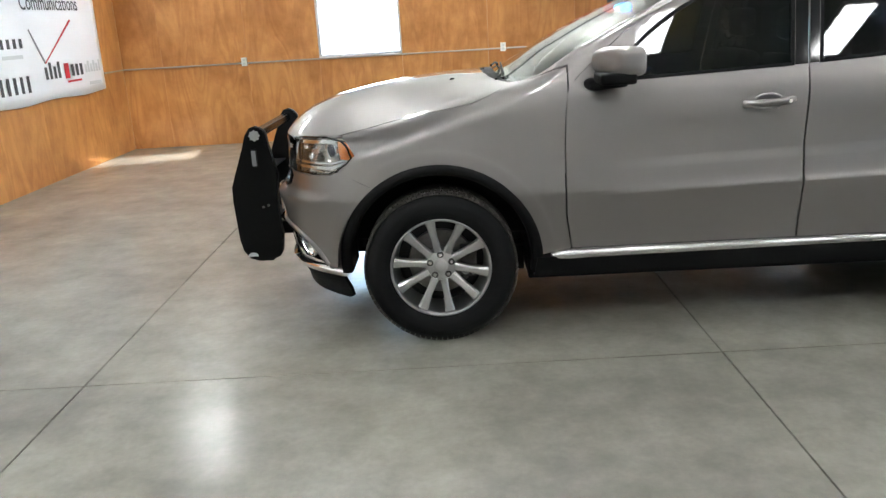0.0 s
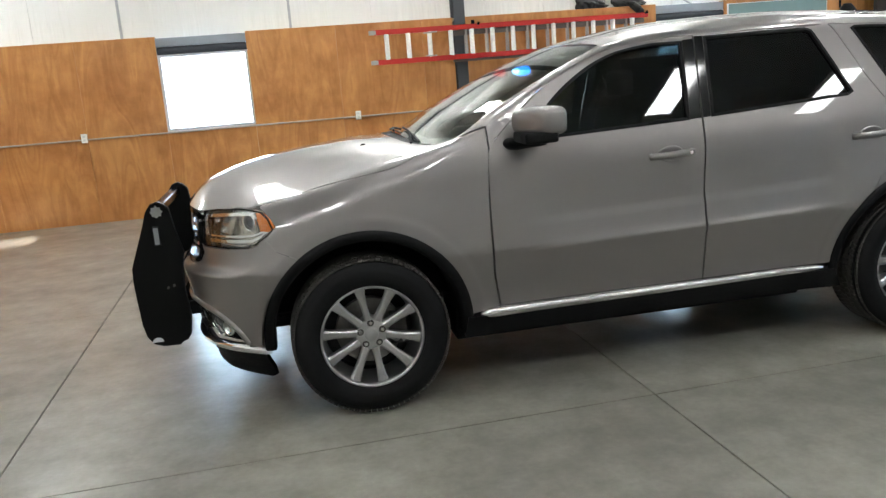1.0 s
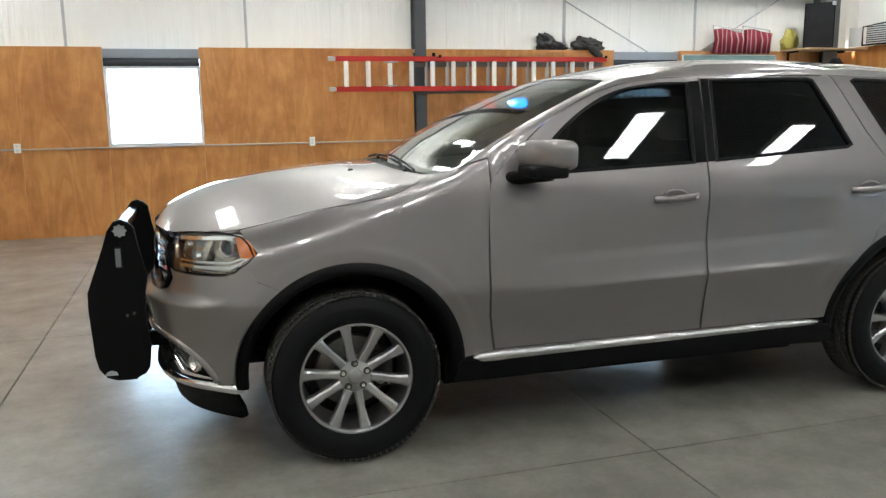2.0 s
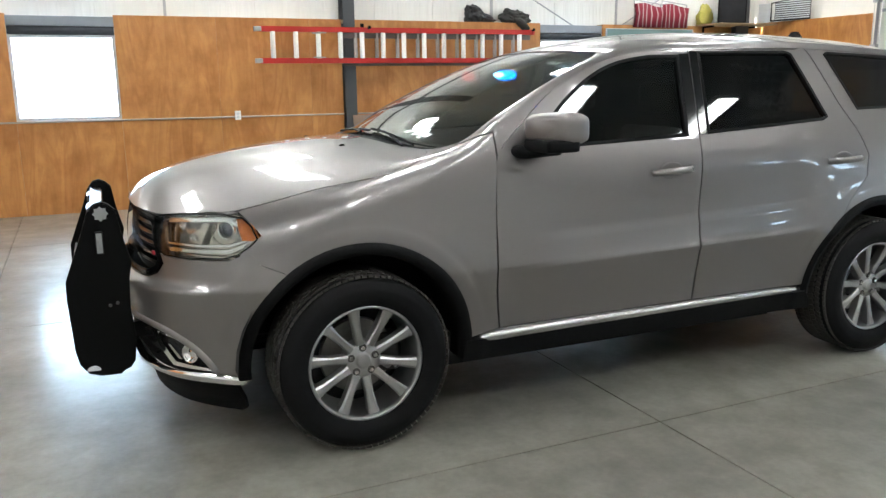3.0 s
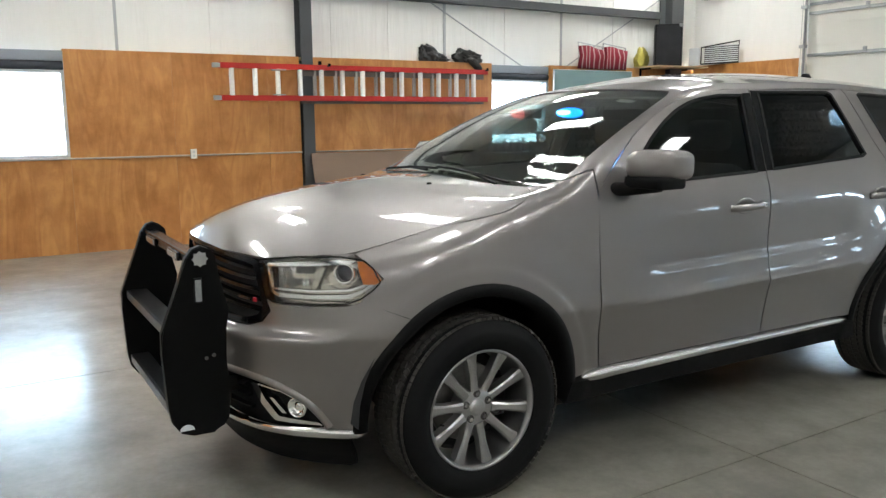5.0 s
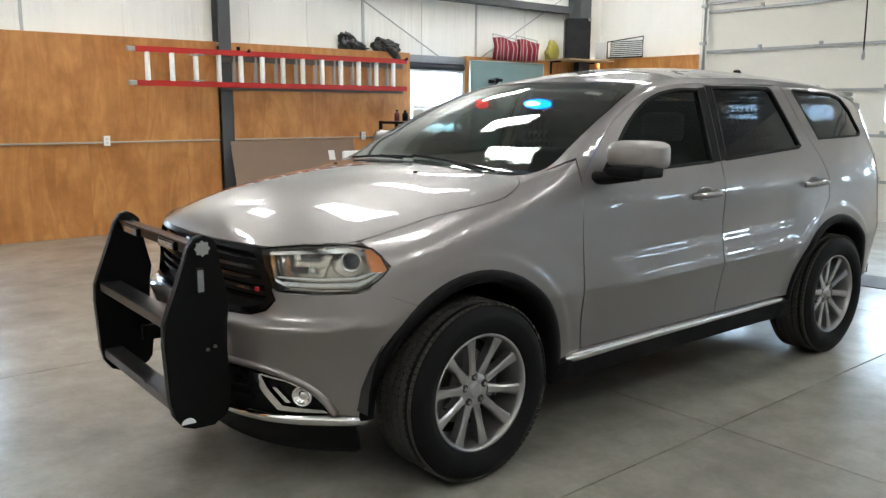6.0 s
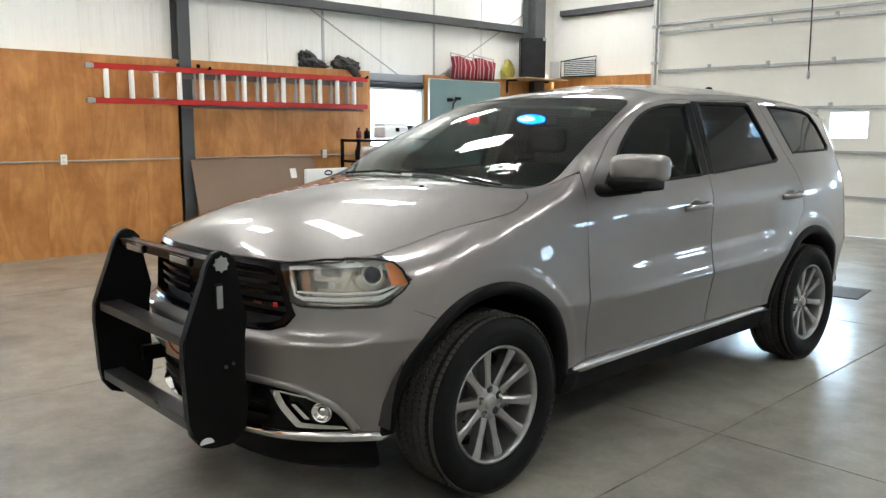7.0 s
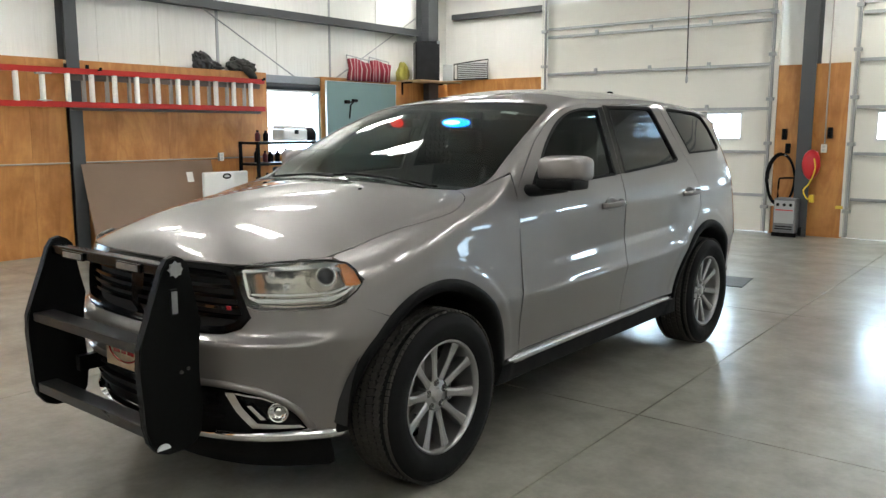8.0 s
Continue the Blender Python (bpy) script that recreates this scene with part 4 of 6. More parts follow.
for sgn in (1, -1):
    nest = part("fog_lamp_nest", panel([(0.56, 0.532), (0.68, 0.520), (0.76, 0.490), (0.82, 0.450), (0.86, 0.400), (0.885, 0.345), (0.67, 0.342), (0.60, 0.42)], lambda s, z: nose(s, z) + Vector((0.035, 0.012, 0)), thick=0.01), GLOSS_BLACK, car)
    wedge = part("chrome_surround", panel([(0.570, 0.508), (0.612, 0.507), (0.642, 0.448), (0.698, 0.378), (0.845, 0.368), (0.862, 0.354), (0.676, 0.356), (0.618, 0.425)], lambda s, z: nose(s, z) + Vector((0.012, 0.004, 0)), thick=0.02, step=0.012), CHROME, nest)
    upper = part("chrome_edge", panel([(0.612, 0.508), (0.72, 0.492), (0.765, 0.470), (0.762, 0.465), (0.718, 0.485), (0.616, 0.500)], lambda s, z: nose(s, z) + Vector((0.016, 0.005, 0)), thick=0.012, step=0.012), CHROME, nest)
    inner = part("nest_step", panel([(0.655, 0.452), (0.672, 0.452), (0.725, 0.392), (0.705, 0.390)], lambda s, z: nose(s, z) + Vector((0.022, 0.006, 0)), thick=0.01, step=0.012), CHROME, nest)
    lamp = bmesh.new()
    lathe(lamp, [(0.0, 0.010), (0.010, 0.004), (0.016, 0.012), (0.026, 0.004), (0.034, -0.004), (0.038, -0.010), (0.043, -0.004), (0.045, 0.035), (0.0, 0.04)], 28)
    q0 = nose(0.772, 0.424) + Vector((0.022, 0.008, 0))
    fl = part("fog_lamp", lamp, CHROME, nest, "round clear fog lamp", smooth=True)
    fl.data.transform(Matrix.Translation(q0) @ Matrix.Rotation(radians(-55), 4, "Z"))
    if sgn < 0:
        for o in (nest, wedge, upper, inner, fl):
            other_side(o.data)
# chrome lip and the black chin under it
part("chrome_lip", panel([(0.0, 0.300), (0.5, 0.296), (0.80, 0.290), (0.93, 0.296), (0.985, 0.312), (0.995, 0.332), (0.985, 0.343), (0.92, 0.344), (0.70, 0.334), (0.40, 0.326), (0.0, 0.325)], lambda s, z: nose(s, z) + Vector((22 * (z - 0.318) ** 2, 30 * (z - 0.32) ** 2, 0)), thick=0.03, both=True, proud=0.008, step=0.014), CHROME, car)
part("chin", panel([(0.0, 0.178), (0.5, 0.172), (0.85, 0.166), (0.905, 0.166), (0.925, 0.176), (0.930, 0.306), (0.92, 0.302), (0.80, 0.296), (0.5, 0.302), (0.0, 0.306)], lambda s, z: nose(s, z) + Vector((0.02 + 0.05 * (0.33 - z), 0, 0)), thick=0.02, both=True), BLACK_PLASTIC, car)
# grille: a dark surround, mesh and bars
gr = part("grille", panel(GRILLE, lambda s, z: nose(s, z) + Vector((0.055, 0, 0)), thick=0.01, both=True), CABIN, car, "black grille with cross-hair bars")
part("grille_frame", panel([(a, b) for a, b in GRILLE[:1]] + GRILLE[1:], nose, thick=0.05, both=True, proud=0.004, holes=[[(0.0005, 0.990), (0.30, 0.990), (0.49, 0.988), (0.545, 0.978), (0.573, 0.935), (0.600, 0.868), (0.612, 0.826), (0.58, 0.793), (0.52, 0.773), (0.40, 0.767), (0.0005, 0.764)]]), GLOSS_BLACK, gr)
for zz in (0.805, 0.845, 0.885, 0.925, 0.962):
    part("grille_bar", panel([(0.0, zz - 0.007), (0.585, zz - 0.007), (0.582, zz + 0.007), (0.0, zz + 0.007)], lambda s, z: nose(s, z) + Vector((0.022, 0, 0)), thick=0.025, both=True), GLOSS_BLACK, gr)
part("grille_post", panel([(0.0, 0.775), (0.012, 0.775), (0.012, 0.985), (0.0, 0.985)], lambda s, z: nose(s, z) + Vector((0.018, 0, 0)), thick=0.02, both=True), GLOSS_BLACK, gr)
badge = part("grille_badge", panel([(0.43, 0.838), (0.53, 0.838), (0.53, 0.850), (0.43, 0.850)], lambda s, z: nose(s, z) + Vector((0.012, 0, 0)), thick=0.006), STEP_GREY, gr)
part("badge_stripes", panel([(0.534, 0.836), (0.552, 0.836), (0.552, 0.852), (0.534, 0.852)], lambda s, z: nose(s, z) + Vector((0.012, 0, 0)), thick=0.006), material("red badge", (0.6, 0.02, 0.03), 0.3), gr)

# headlamps: chrome bowl, projector, amber marker, clear lens
AMBER = material("amber reflector", (1.0, 0.20, 0.002), 0.45, 0.0, 0.3, 40, 0.8, 60)
# beige tint stands in for floor and plywood mirrored in the silver
BOWL = material("headlamp silver bowl", (0.54, 0.48, 0.405), 0.10, 1.0, 0.10, 24, 0.12, 26)
for sgn in (1, -1):
    bits = []
    hl = part("headlamp", panel(HEAD, lambda s, z: nose(s, z) + Vector((0.055, 0.03, -0.016)), thick=0.01), BOWL, car, "clear headlamp with amber corner marker")
    bits.append(hl)
    bits.append(part("lens", panel(HEAD, nose, thick=0.004, proud=0.002), CLEAR, hl))
    bits.append(part("lamp_frame", ring(HEAD, 0.006, nose, 0.001), GLOSS_BLACK, hl))
    bits.append(part("chrome_trim", ring([(0.63, 0.885), (0.67, 0.866), (0.93, 0.869), (0.985, 0.900), (1.016, 0.932), (0.99, 0.980), (0.88, 1.016), (0.60, 0.992)], 0.012, lambda s, z: nose(s, z) + Vector((0.02, 0.01, 0)), 0.0), CHROME, hl))
    bits.append(part("marker", panel([(0.975, 0.925), (1.018, 0.922), (1.034, 0.936), (1.006, 0.982), (0.966, 1.010), (0.942, 1.010), (0.960, 0.966)], lambda s, z: nose(s, z) + Vector((0.012, 0.006, 0)), thick=0.02), AMBER, hl, "amber side marker"))
    pr = bmesh.new()
    lathe(pr, [(0.0, -0.012), (0.018, -0.008), (0.028, 0.0), (0.032, 0.004), (0.034, 0.03), (0.0, 0.035)], 28)
    o = part("projector", pr, material("dark projector glass", (0.02, 0.02, 0.03), 0.05, 0, 0.1, 5), hl, smooth=True)
    o.data.transform(Matrix.Translation(nose(0.90, 0.962) + Vector((0.03, 0.02, 0))) @ Matrix.Rotation(radians(-45), 4, "Z"))
    bits.append(o)
    rg = lathe(bmesh.new(), [(0.034, 0.0), (0.040, -0.004), (0.044, 0.004), (0.044, 0.03), (0.034, 0.03)], 28)
    o = part("projector_ring", rg, CHROME, hl, smooth=True)
    o.data.transform(Matrix.Translation(nose(0.90, 0.962) + Vector((0.03, 0.02, 0))) @ Matrix.Rotation(radians(-45), 4, "Z"))
    bits.append(o)
    for k in range(8):
        cup = lathe(bmesh.new(), [(0.0, 0.010), (0.005, 0.008), (0.012, -0.002), (0.0145, -0.004), (0.0145, 0.012)], 12)
        o = part("reflector_cup", cup, STEP_GREY if k % 3 else CHROME, hl, smooth=True)
        o.data.transform(Matrix.Translation(nose(0.712 + 0.034 * (k % 4) - 0.010 * (k // 4), 0.972 - 0.046 * (k // 4)) + Vector((0.034, 0.02, 0))) @ Matrix.Rotation(radians(-30), 4, "Z"))
        bits.append(o)
    bits.append(part("inner_plate", panel([(0.628, 0.886), (0.668, 0.872), (0.712, 0.905), (0.668, 0.986), (0.602, 0.980)], lambda s, z: nose(s, z) + Vector((0.050 - 0.25 * (s - 0.62), 0.022, 0)), thick=0.008, step=0.02), BOWL, hl))
    bits.append(part("divider", panel([(0.800, 0.900), (0.812, 0.900), (0.835, 0.985), (0.815, 0.990), (0.790, 0.940)], lambda s, z: nose(s, z) + Vector((0.030, 0.02, 0)), thick=0.02, step=0.02), BOWL, hl))
    # brow strip, lower rails and bowl of the lamp
    bits.append(part("chrome_strip", panel([(0.60, 0.992), (0.74, 1.006), (0.90, 1.014), (0.935, 1.012), (0.92, 1.000), (0.74, 0.990), (0.605, 0.980)], lambda s, z: nose(s, z) + Vector((0.018, 0.010, 0)), thick=0.012, step=0.012), CHROME, hl))
    for dz in (0.0, 0.020):
        bits.append(part("chrome_rail", panel([(0.645, 0.874 + dz), (0.80, 0.872 + dz), (0.93, 0.876 + dz), (0.985, 0.898 + dz), (0.980, 0.905 + dz), (0.925, 0.885 + dz), (0.80, 0.880 + dz), (0.645, 0.882 + dz)], lambda s, z: nose(s, z) + Vector((0.022, 0.014, 0)), thick=0.012, step=0.012), CHROME, hl))
    dish = lathe(bmesh.new(), [(0.036, 0.012), (0.050, 0.004), (0.062, -0.010), (0.066, -0.012), (0.066, 0.0), (0.046, 0.022)], 28)
    o = part("reflector_dish", dish, BOWL, hl, smooth=True)
    o.data.transform(Matrix.Translation(nose(0.90, 0.948) + Vector((0.045, 0.03, 0))) @ Matrix.Rotation(radians(-45), 4, "Z") @ Matrix.Diagonal((1.25, 1, 0.85, 1)))
    bits.append(o)
    if sgn < 0:
        for o in bits:
            other_side(o.data)


# wheel-arch cladding, sills
def cladding(cx, name, a0, a1):
    bm = bmesh.new()
    rows = []
    n = 40
    for k in range(n + 1):
        a = radians(a0 + (a1 - a0) * k / n)
        row = []
        for r, push in ((R_ARCH + 0.016, 0.0), (R_ARCH + 0.012, 0.010), (R_ARCH - 0.012, 0.014), (R_ARCH - 0.036, 0.006), (R_ARCH - 0.042, -0.05), (R_ARCH - 0.038, -0.30)):
            x, z = cx + r * math.cos(a), 0.37 + r * math.sin(a)
            v = side_v(x, max(z, 0.24)) if x > -0.45 else min(side_v(x, max(z, 0.24)), 0.95)
            row.append(bm.verts.new((x, -(v + push), z)))
        rows.append(row)
    for a, b in zip(rows, rows[1:]):
        for k in range(5):
            f = bm.faces.new((a[k], b[k], b[k + 1], a[k + 1]))
            f.smooth = True
    bmesh.ops.recalc_face_normals(bm, faces=bm.faces)
    o = part(name, bm, BLACK_PLASTIC, car)
    mirrored(o, car)


cladding(0.0, "wheel_arch_trim", -8, 185)
cladding(FR, "wheel_arch_trim", -12, 190)
both_sides("sill", [(0.47, 0.285), (2.60, 0.285), (2.545, 0.388), (0.49, 0.388)], lambda x, z: skin(x, z) + Vector((0, -0.012 - 0.1 * (z - 0.285), 0)), BLACK_PLASTIC, thick=0.05)
strip = bmesh.new()
xs_ = [0.555, 0.565, 0.60, 0.66] + [0.75 + 0.1 * k for k in range(17)] + [2.44, 2.48, 2.495]
tube(strip, [(x, -(side_v(x, 0.40) + 0.004), 0.394 + 0.004 * (x - 0.56)) for x in xs_], [0.004, 0.013, 0.024, 0.028] + [0.027 - 0.0004 * k for k in range(17)] + [0.018, 0.012, 0.004], 18)
moulding = part("sill_moulding", strip, material("satin bright moulding", (0.60, 0.59, 0.58), 0.24, 1.0, 0.04, 6), car, "satin bright sill moulding", smooth=True)
mirrored(moulding, car)
# low front block added, floor pan widened, to keep light from under the car
for name, row in (("floor_pan", (0.45, -0.80, 0.235, 2.42, 0.80, 0.40)), ("rear_tray", (2.5, -0.62, 0.24, 4.0, 0.62, 0.40)), ("engine_tray", (-0.62, -0.50, 0.34, 0.45, 0.50, 0.42)), ("subframe", (-0.15, -0.52, 0.20, 0.45, 0.52, 0.335)),
                  ("radiator", (-0.75, -0.55, 0.36, -0.55, 0.55, 0.98)), ("engine_block", (-0.54, -0.55, 0.43, 0.56, 0.55, 0.98)), ("boot_floor", (2.5, -0.56, 0.41, 3.95, 0.56, 0.62)), ("sill_core", (0.56, -0.86, 0.29, 2.45, -0.805, 0.40)), ("sill_core", (0.56, 0.805, 0.29, 2.45, 0.86, 0.40))):
    part(name, boxes(row, bevel=0.01), BLACK_PLASTIC, car)
for cx in (0.0, FR):
    lb = bmesh.new()
    for r in (0.53,):
        pts = [(cx + r * math.cos(radians(a)), 0.37 + r * math.sin(radians(a))) for a in range(0, 181, 10)]
        va = [lb.verts.new((x, -0.90, z)) for x, z in pts]
        vb = [lb.verts.new((x, -0.50, z)) for x, z in pts]
        for i in range(len(pts) - 1):
            lb.faces.new((va[i], va[i + 1], vb[i + 1], vb[i]))
        lb.faces.new(vb)
    o = part("wheel_arch_liner", lb, CABIN, car)
    mirrored(o, car)


# wheels
DUSTY = material("dusty tread rubber", (0.055, 0.051, 0.046), 0.85, 0, 0.3, 20, 0.2, 120, spec=0.15)


def wheel(cx, side):
    w = new("wheel")
    w.parent = car
    ty = lathe(bmesh.new(), [(0.249, -0.008), (0.257, -0.024), (0.268, -0.033), (0.276, -0.036), (0.280, -0.040), (0.300, -0.045), (0.322, -0.046), (0.336, -0.044), (0.340, -0.041), (0.355, -0.036), (0.370, -0.024), (0.378, -0.008), (0.3815, 0.012), (0.3825, 0.05), (0.383, 0.10), (0.3825, 0.15), (0.381, 0.19), (0.365, 0.225), (0.31, 0.245), (0.25, 0.235)], 96)
    part("tyre", ty, RUBBER, w, smooth=True)
    tread = bmesh.new()
    for row, (y, r, wide, count, skew, roll) in enumerate(((-0.008, 0.3775, 0.030, 84, 0.10, 0.42), (0.033, 0.3845, 0.030, 84, -0.30, 0.05), (0.072, 0.3855, 0.032, 72, 0.25, 0.0), (0.112, 0.3855, 0.032, 72, -0.25, 0.0), (0.151, 0.3845, 0.030, 84, 0.30, -0.05), (0.191, 0.378, 0.030, 84, -0.10, -0.42))):
        for k in range(count):
            a = 2 * math.pi * (k + 0.5 * (row % 2)) / count
            m = Matrix.Rotation(-a, 4, "Y") @ Matrix.Translation((r, y, 0)) @ Matrix.Rotation(roll, 4, "Z") @ Matrix.Rotation(skew, 4, "X") @ Matrix.Diagonal((0.010, wide, 2 * math.pi * r / count - 0.004, 1))
            bmesh.ops.create_cube(tread, size=1.0, matrix=m)
    part("tread", tread, DUSTY, w)
    rim = lathe(bmesh.new(), [(0.248, -0.006), (0.255, -0.014), (0.256, -0.022), (0.250, -0.026), (0.243, -0.020), (0.239, 0.005), (0.231, 0.05), (0.222, 0.16), (0.235, 0.23), (0.248, 0.24)], 96)
    part("rim", rim, ALLOY, w, smooth=True)
    for k in range(10):
        a = 2 * math.pi * (k + 0.5) / 10 + 0.16
        bm = bmesh.new()
        t = 0.12 if k % 2 else -0.12
        outline = [(0.072, 0.020), (0.09, 0.0185), (0.15, 0.0165), (0.21, 0.0215), (0.244, 0.028)]
        top = []
        for r, hw in outline:
            sh = t * (0.06 - r) * 0.22
            yy = -0.004 + 0.034 * (1 - r / 0.246)
            top.append([bm.verts.new((r, yy + 0.006, -hw + sh)), bm.verts.new((r, yy, -hw * 0.55 + sh)), bm.verts.new((r, yy, hw * 0.55 + sh)), bm.verts.new((r, yy + 0.006, hw + sh)), bm.verts.new((r, yy + 0.05, hw * 0.9 + sh)), bm.verts.new((r, yy + 0.05, -hw * 0.9 + sh))])
        for p, q2 in zip(top, top[1:]):
            for i in range(6):
                bm.faces.new((p[i], p[(i + 1) % 6], q2[(i + 1) % 6], q2[i]))
        bm.faces.new(top[0]), bm.faces.new(top[-1][::-1])
        bmesh.ops.recalc_face_normals(bm, faces=bm.faces)
        bmesh.ops.rotate(bm, verts=bm.verts, matrix=Matrix.Rotation(-a, 3, "Y"))
        part("spoke", bm, ALLOY, w)
    hub = lathe(bmesh.new(), [(0.0, 0.010), (0.026, 0.011), (0.031, 0.015), (0.033, 0.024), (0.040, 0.026), (0.074, 0.027), (0.080, 0.034), (0.082, 0.10), (0.0, 0.10)], 40)
    part("hub", hub, ALLOY, w, smooth=True)
    for k in range(5):
        a = 2 * math.pi * k / 5 + 0.33
        nb = lathe(bmesh.new(), [(0.0, 0.008), (0.0085, 0.008), (0.0100, 0.011), (0.0100, 0.05)], 6)
        bmesh.ops.translate(nb, verts=nb.verts, vec=(0.0575 * math.cos(a), 0.008, 0.0575 * math.sin(a)))
        part("wheel_nut", nb, CHROME, w)
        # flush dark ring: the shade of the nut's recess is put into its colour
        pk = lathe(bmesh.new(), [(0.0095, 0.0175), (0.0165, 0.0165), (0.0175, 0.0185), (0.0175, 0.05)], 16)
        bmesh.ops.translate(pk, verts=pk.verts, vec=(0.0575 * math.cos(a), 0.008, 0.0575 * math.sin(a)))
        part("nut_pocket", pk, DARK_STEEL, w)
    disc = lathe(bmesh.new(), [(0.06, 0.115), (0.165, 0.112), (0.168, 0.118), (0.168, 0.14), (0.06, 0.14)], 48)
    part("brake_disc", disc, material("brake iron", (0.22, 0.21, 0.20), 0.4, 0.8, 0.2, 30), w, smooth=False)
    cal = boxes((0.10, 0.085, -0.085, 0.185, 0.16, 0.085), (0.09, 0.078, -0.06, 0.15, 0.09, -0.02), (0.09, 0.078, 0.02, 0.15, 0.09, 0.06), bevel=0.008)
    part("caliper", cal, DARK_STEEL, w)
    for sz in (1, -1):
        spring = tube(bmesh.new(), curve([(0.10, 0.074, 0.045 * sz), (0.125, 0.068, 0.062 * sz), (0.15, 0.070, 0.048 * sz), (0.165, 0.074, 0.070 * sz)], 4), 0.006, 6)
        part("brake_spring", spring, GALV, w)
    part("wheel_well", lathe(bmesh.new(), [(0.0, 0.165), (0.21, 0.165), (0.222, 0.15)], 32), CABIN, w)
    vs = tube(bmesh.new(), ((-0.195, 0.0, -0.03), (-0.185, -0.012, -0.03)), 0.004, 6)
    part("valve", vs, BLACK_PLASTIC, w)
    w.matrix_local = pose(cx, -0.945 * side, 0.3665, 0, 0, 1.0 if side > 0 else 181.0)
    return w


w0 = wheel(0.0, 1)
for cx, side in ((FR, 1), (0.0, -1), (FR, -1)):
    copy_thing(w0, pose(cx, -0.945 * side, 0.3665, 0, 0, (0 if side > 0 else 180) + (1.0 if cx == 0.0 else 0.0)))


# door handles
def handle(x, d):
    s = 1
    y = -side_v(x, 1.10)
    grip = bmesh.new()
    pts = [(x - 0.115, y - 0.004, 1.098), (x - 0.085, y - 0.030, 1.100), (x - 0.03, y - 0.044, 1.103), (x + 0.03, y - 0.046, 1.106), (x + 0.08, y - 0.038, 1.108), (x + 0.115, y - 0.006, 1.109)]
    tube(grip, curve(pts, 4), 0.016, 12)
    for v in grip.verts:
        v.co.z = 1.104 + (v.co.z - 1.104) * 1.1
    g = part("handle", grip, PAINT, d, smooth=True)
    cup = bmesh.new()
    lathe(cup, [(0.0, 0.003), (0.030, 0.002), (0.043, -0.003), (0.047, -0.001), (0.049, 0.004)], 28)
    for v in cup.verts:
        v.co = Vector((v.co.x * 1.5 + x, y - 0.002 + v.co.y, v.co.z * 0.85 + 1.104))
    c = part("handle_cup", cup, PAINT, d, smooth=True)
    lk = lathe(bmesh.new(), [(0.0, -0.003), (0.009, -0.003), (0.011, 0.004)], 16)
    bmesh.ops.translate(lk, verts=lk.verts, vec=(x + 0.085, y - 0.052, 1.108))
    k = part("lock", lk, CHROME, d)
    return g, c, k


for d, m, x in ((front_door, front_door_off, 1.605), (rear_door, rear_door_off, 2.76)):
    for o in handle(x, d):
        mirrored(o, m)

# door mirrors
mir_bm = bmesh.new()
secs = [(0.0, 0.55), (0.010, 0.80), (0.032, 0.96), (0.065, 1.03), (0.10, 1.03), (0.125, 1.0), (0.135, 0.96)]
rings_ = []
for dx, k in secs:
    row = []
    for i in range(28):
        a = 2 * math.pi * i / 28
        c, s = math.cos(a), math.sin(a)
        r = (abs(c) ** 4.6 + abs(s) ** 4.6) ** (-1 / 4.6)
        row.append(mir_bm.verts.new((0.80 + dx - 0.04 * c * r, -1.034 + 0.114 * c * r * k, 1.338 + 0.067 * s * r * k)))
    rings_.append(row)
for a, b in zip(rings_, rings_[1:]):
    for i in range(28):
        mir_bm.faces.new((a[i], b[i], b[(i + 1) % 28], a[(i + 1) % 28]))
mir_bm.faces.new(rings_[0]), mir_bm.faces.new(rings_[-1][::-1])
bmesh.ops.recalc_face_normals(mir_bm, faces=mir_bm.faces)
mir = part("door_mirror", mir_bm, PAINT, front_door, "silver door mirror with black foot", smooth=True)
foot = bmesh.new()
tube(foot, ((0.77, -0.86, 1.222), (0.80, -0.92, 1.224), (0.85, -0.98, 1.236), (0.90, -1.03, 1.244)), [0.045, 0.042, 0.038, 0.034], 14)
for v in foot.verts:
    v.co.z = 1.243 + (v.co.z - 1.243) * 0.72
box(foot, 0.775, -1.140, 1.238, 0.938, -0.92, 1.292, bevel=0.016)
mf = part("mirror_foot", foot, BLACK_PLASTIC, mir, smooth=True)
mg = part("mirror_glass", boxes((0.928, -1.132, 1.272, 0.933, -0.937, 1.398), bevel=0.001), CHROME, mir)
sail = part("mirror_sail", panel([(0.775, 1.215), (0.93, 1.232), (0.925, 1.345), (0.86, 1.295)], skin, proud=0.004, thick=0.006), BLACK_PLASTIC, front_door)
for o in (mir, mf, mg, sail):
    mirrored(o, front_door_off)

# bonnet and roof fittings
for s in (1, -1):
    nz = bmesh.new()
    lathe(nz, [(0.0, 0.008), (0.006, 0.007), (0.009, 0.0), (0.010, -0.004)], 12, "Z")
    for v in nz.verts:
        v.co.x *= 1.6
    bmesh.ops.translate(nz, verts=nz.verts, vec=(0.10, -0.36 * s, top_z(0.10, 0.36)))
    part("washer_nozzle", nz, BLACK_PLASTIC, car)
part("cowl_panel", panel([(0.275, u_top(0.275, 0.0)), (0.40, u_top(0.40, 0.0)), (0.41, u_top(0.41, 0.3)), (0.43, u_top(0.43, 0.6)), (0.45, u_top(0.45, 0.69)), (0.37, u_top(0.37, 0.71)), (0.32, u_top(0.32, 0.5)), (0.285, u_top(0.285, 0.2))][::-1], lambda x, u: skin(x, u) - Vector((0, 0, 0.012)), thick=0.008, both=True), BLACK_PLASTIC, car)
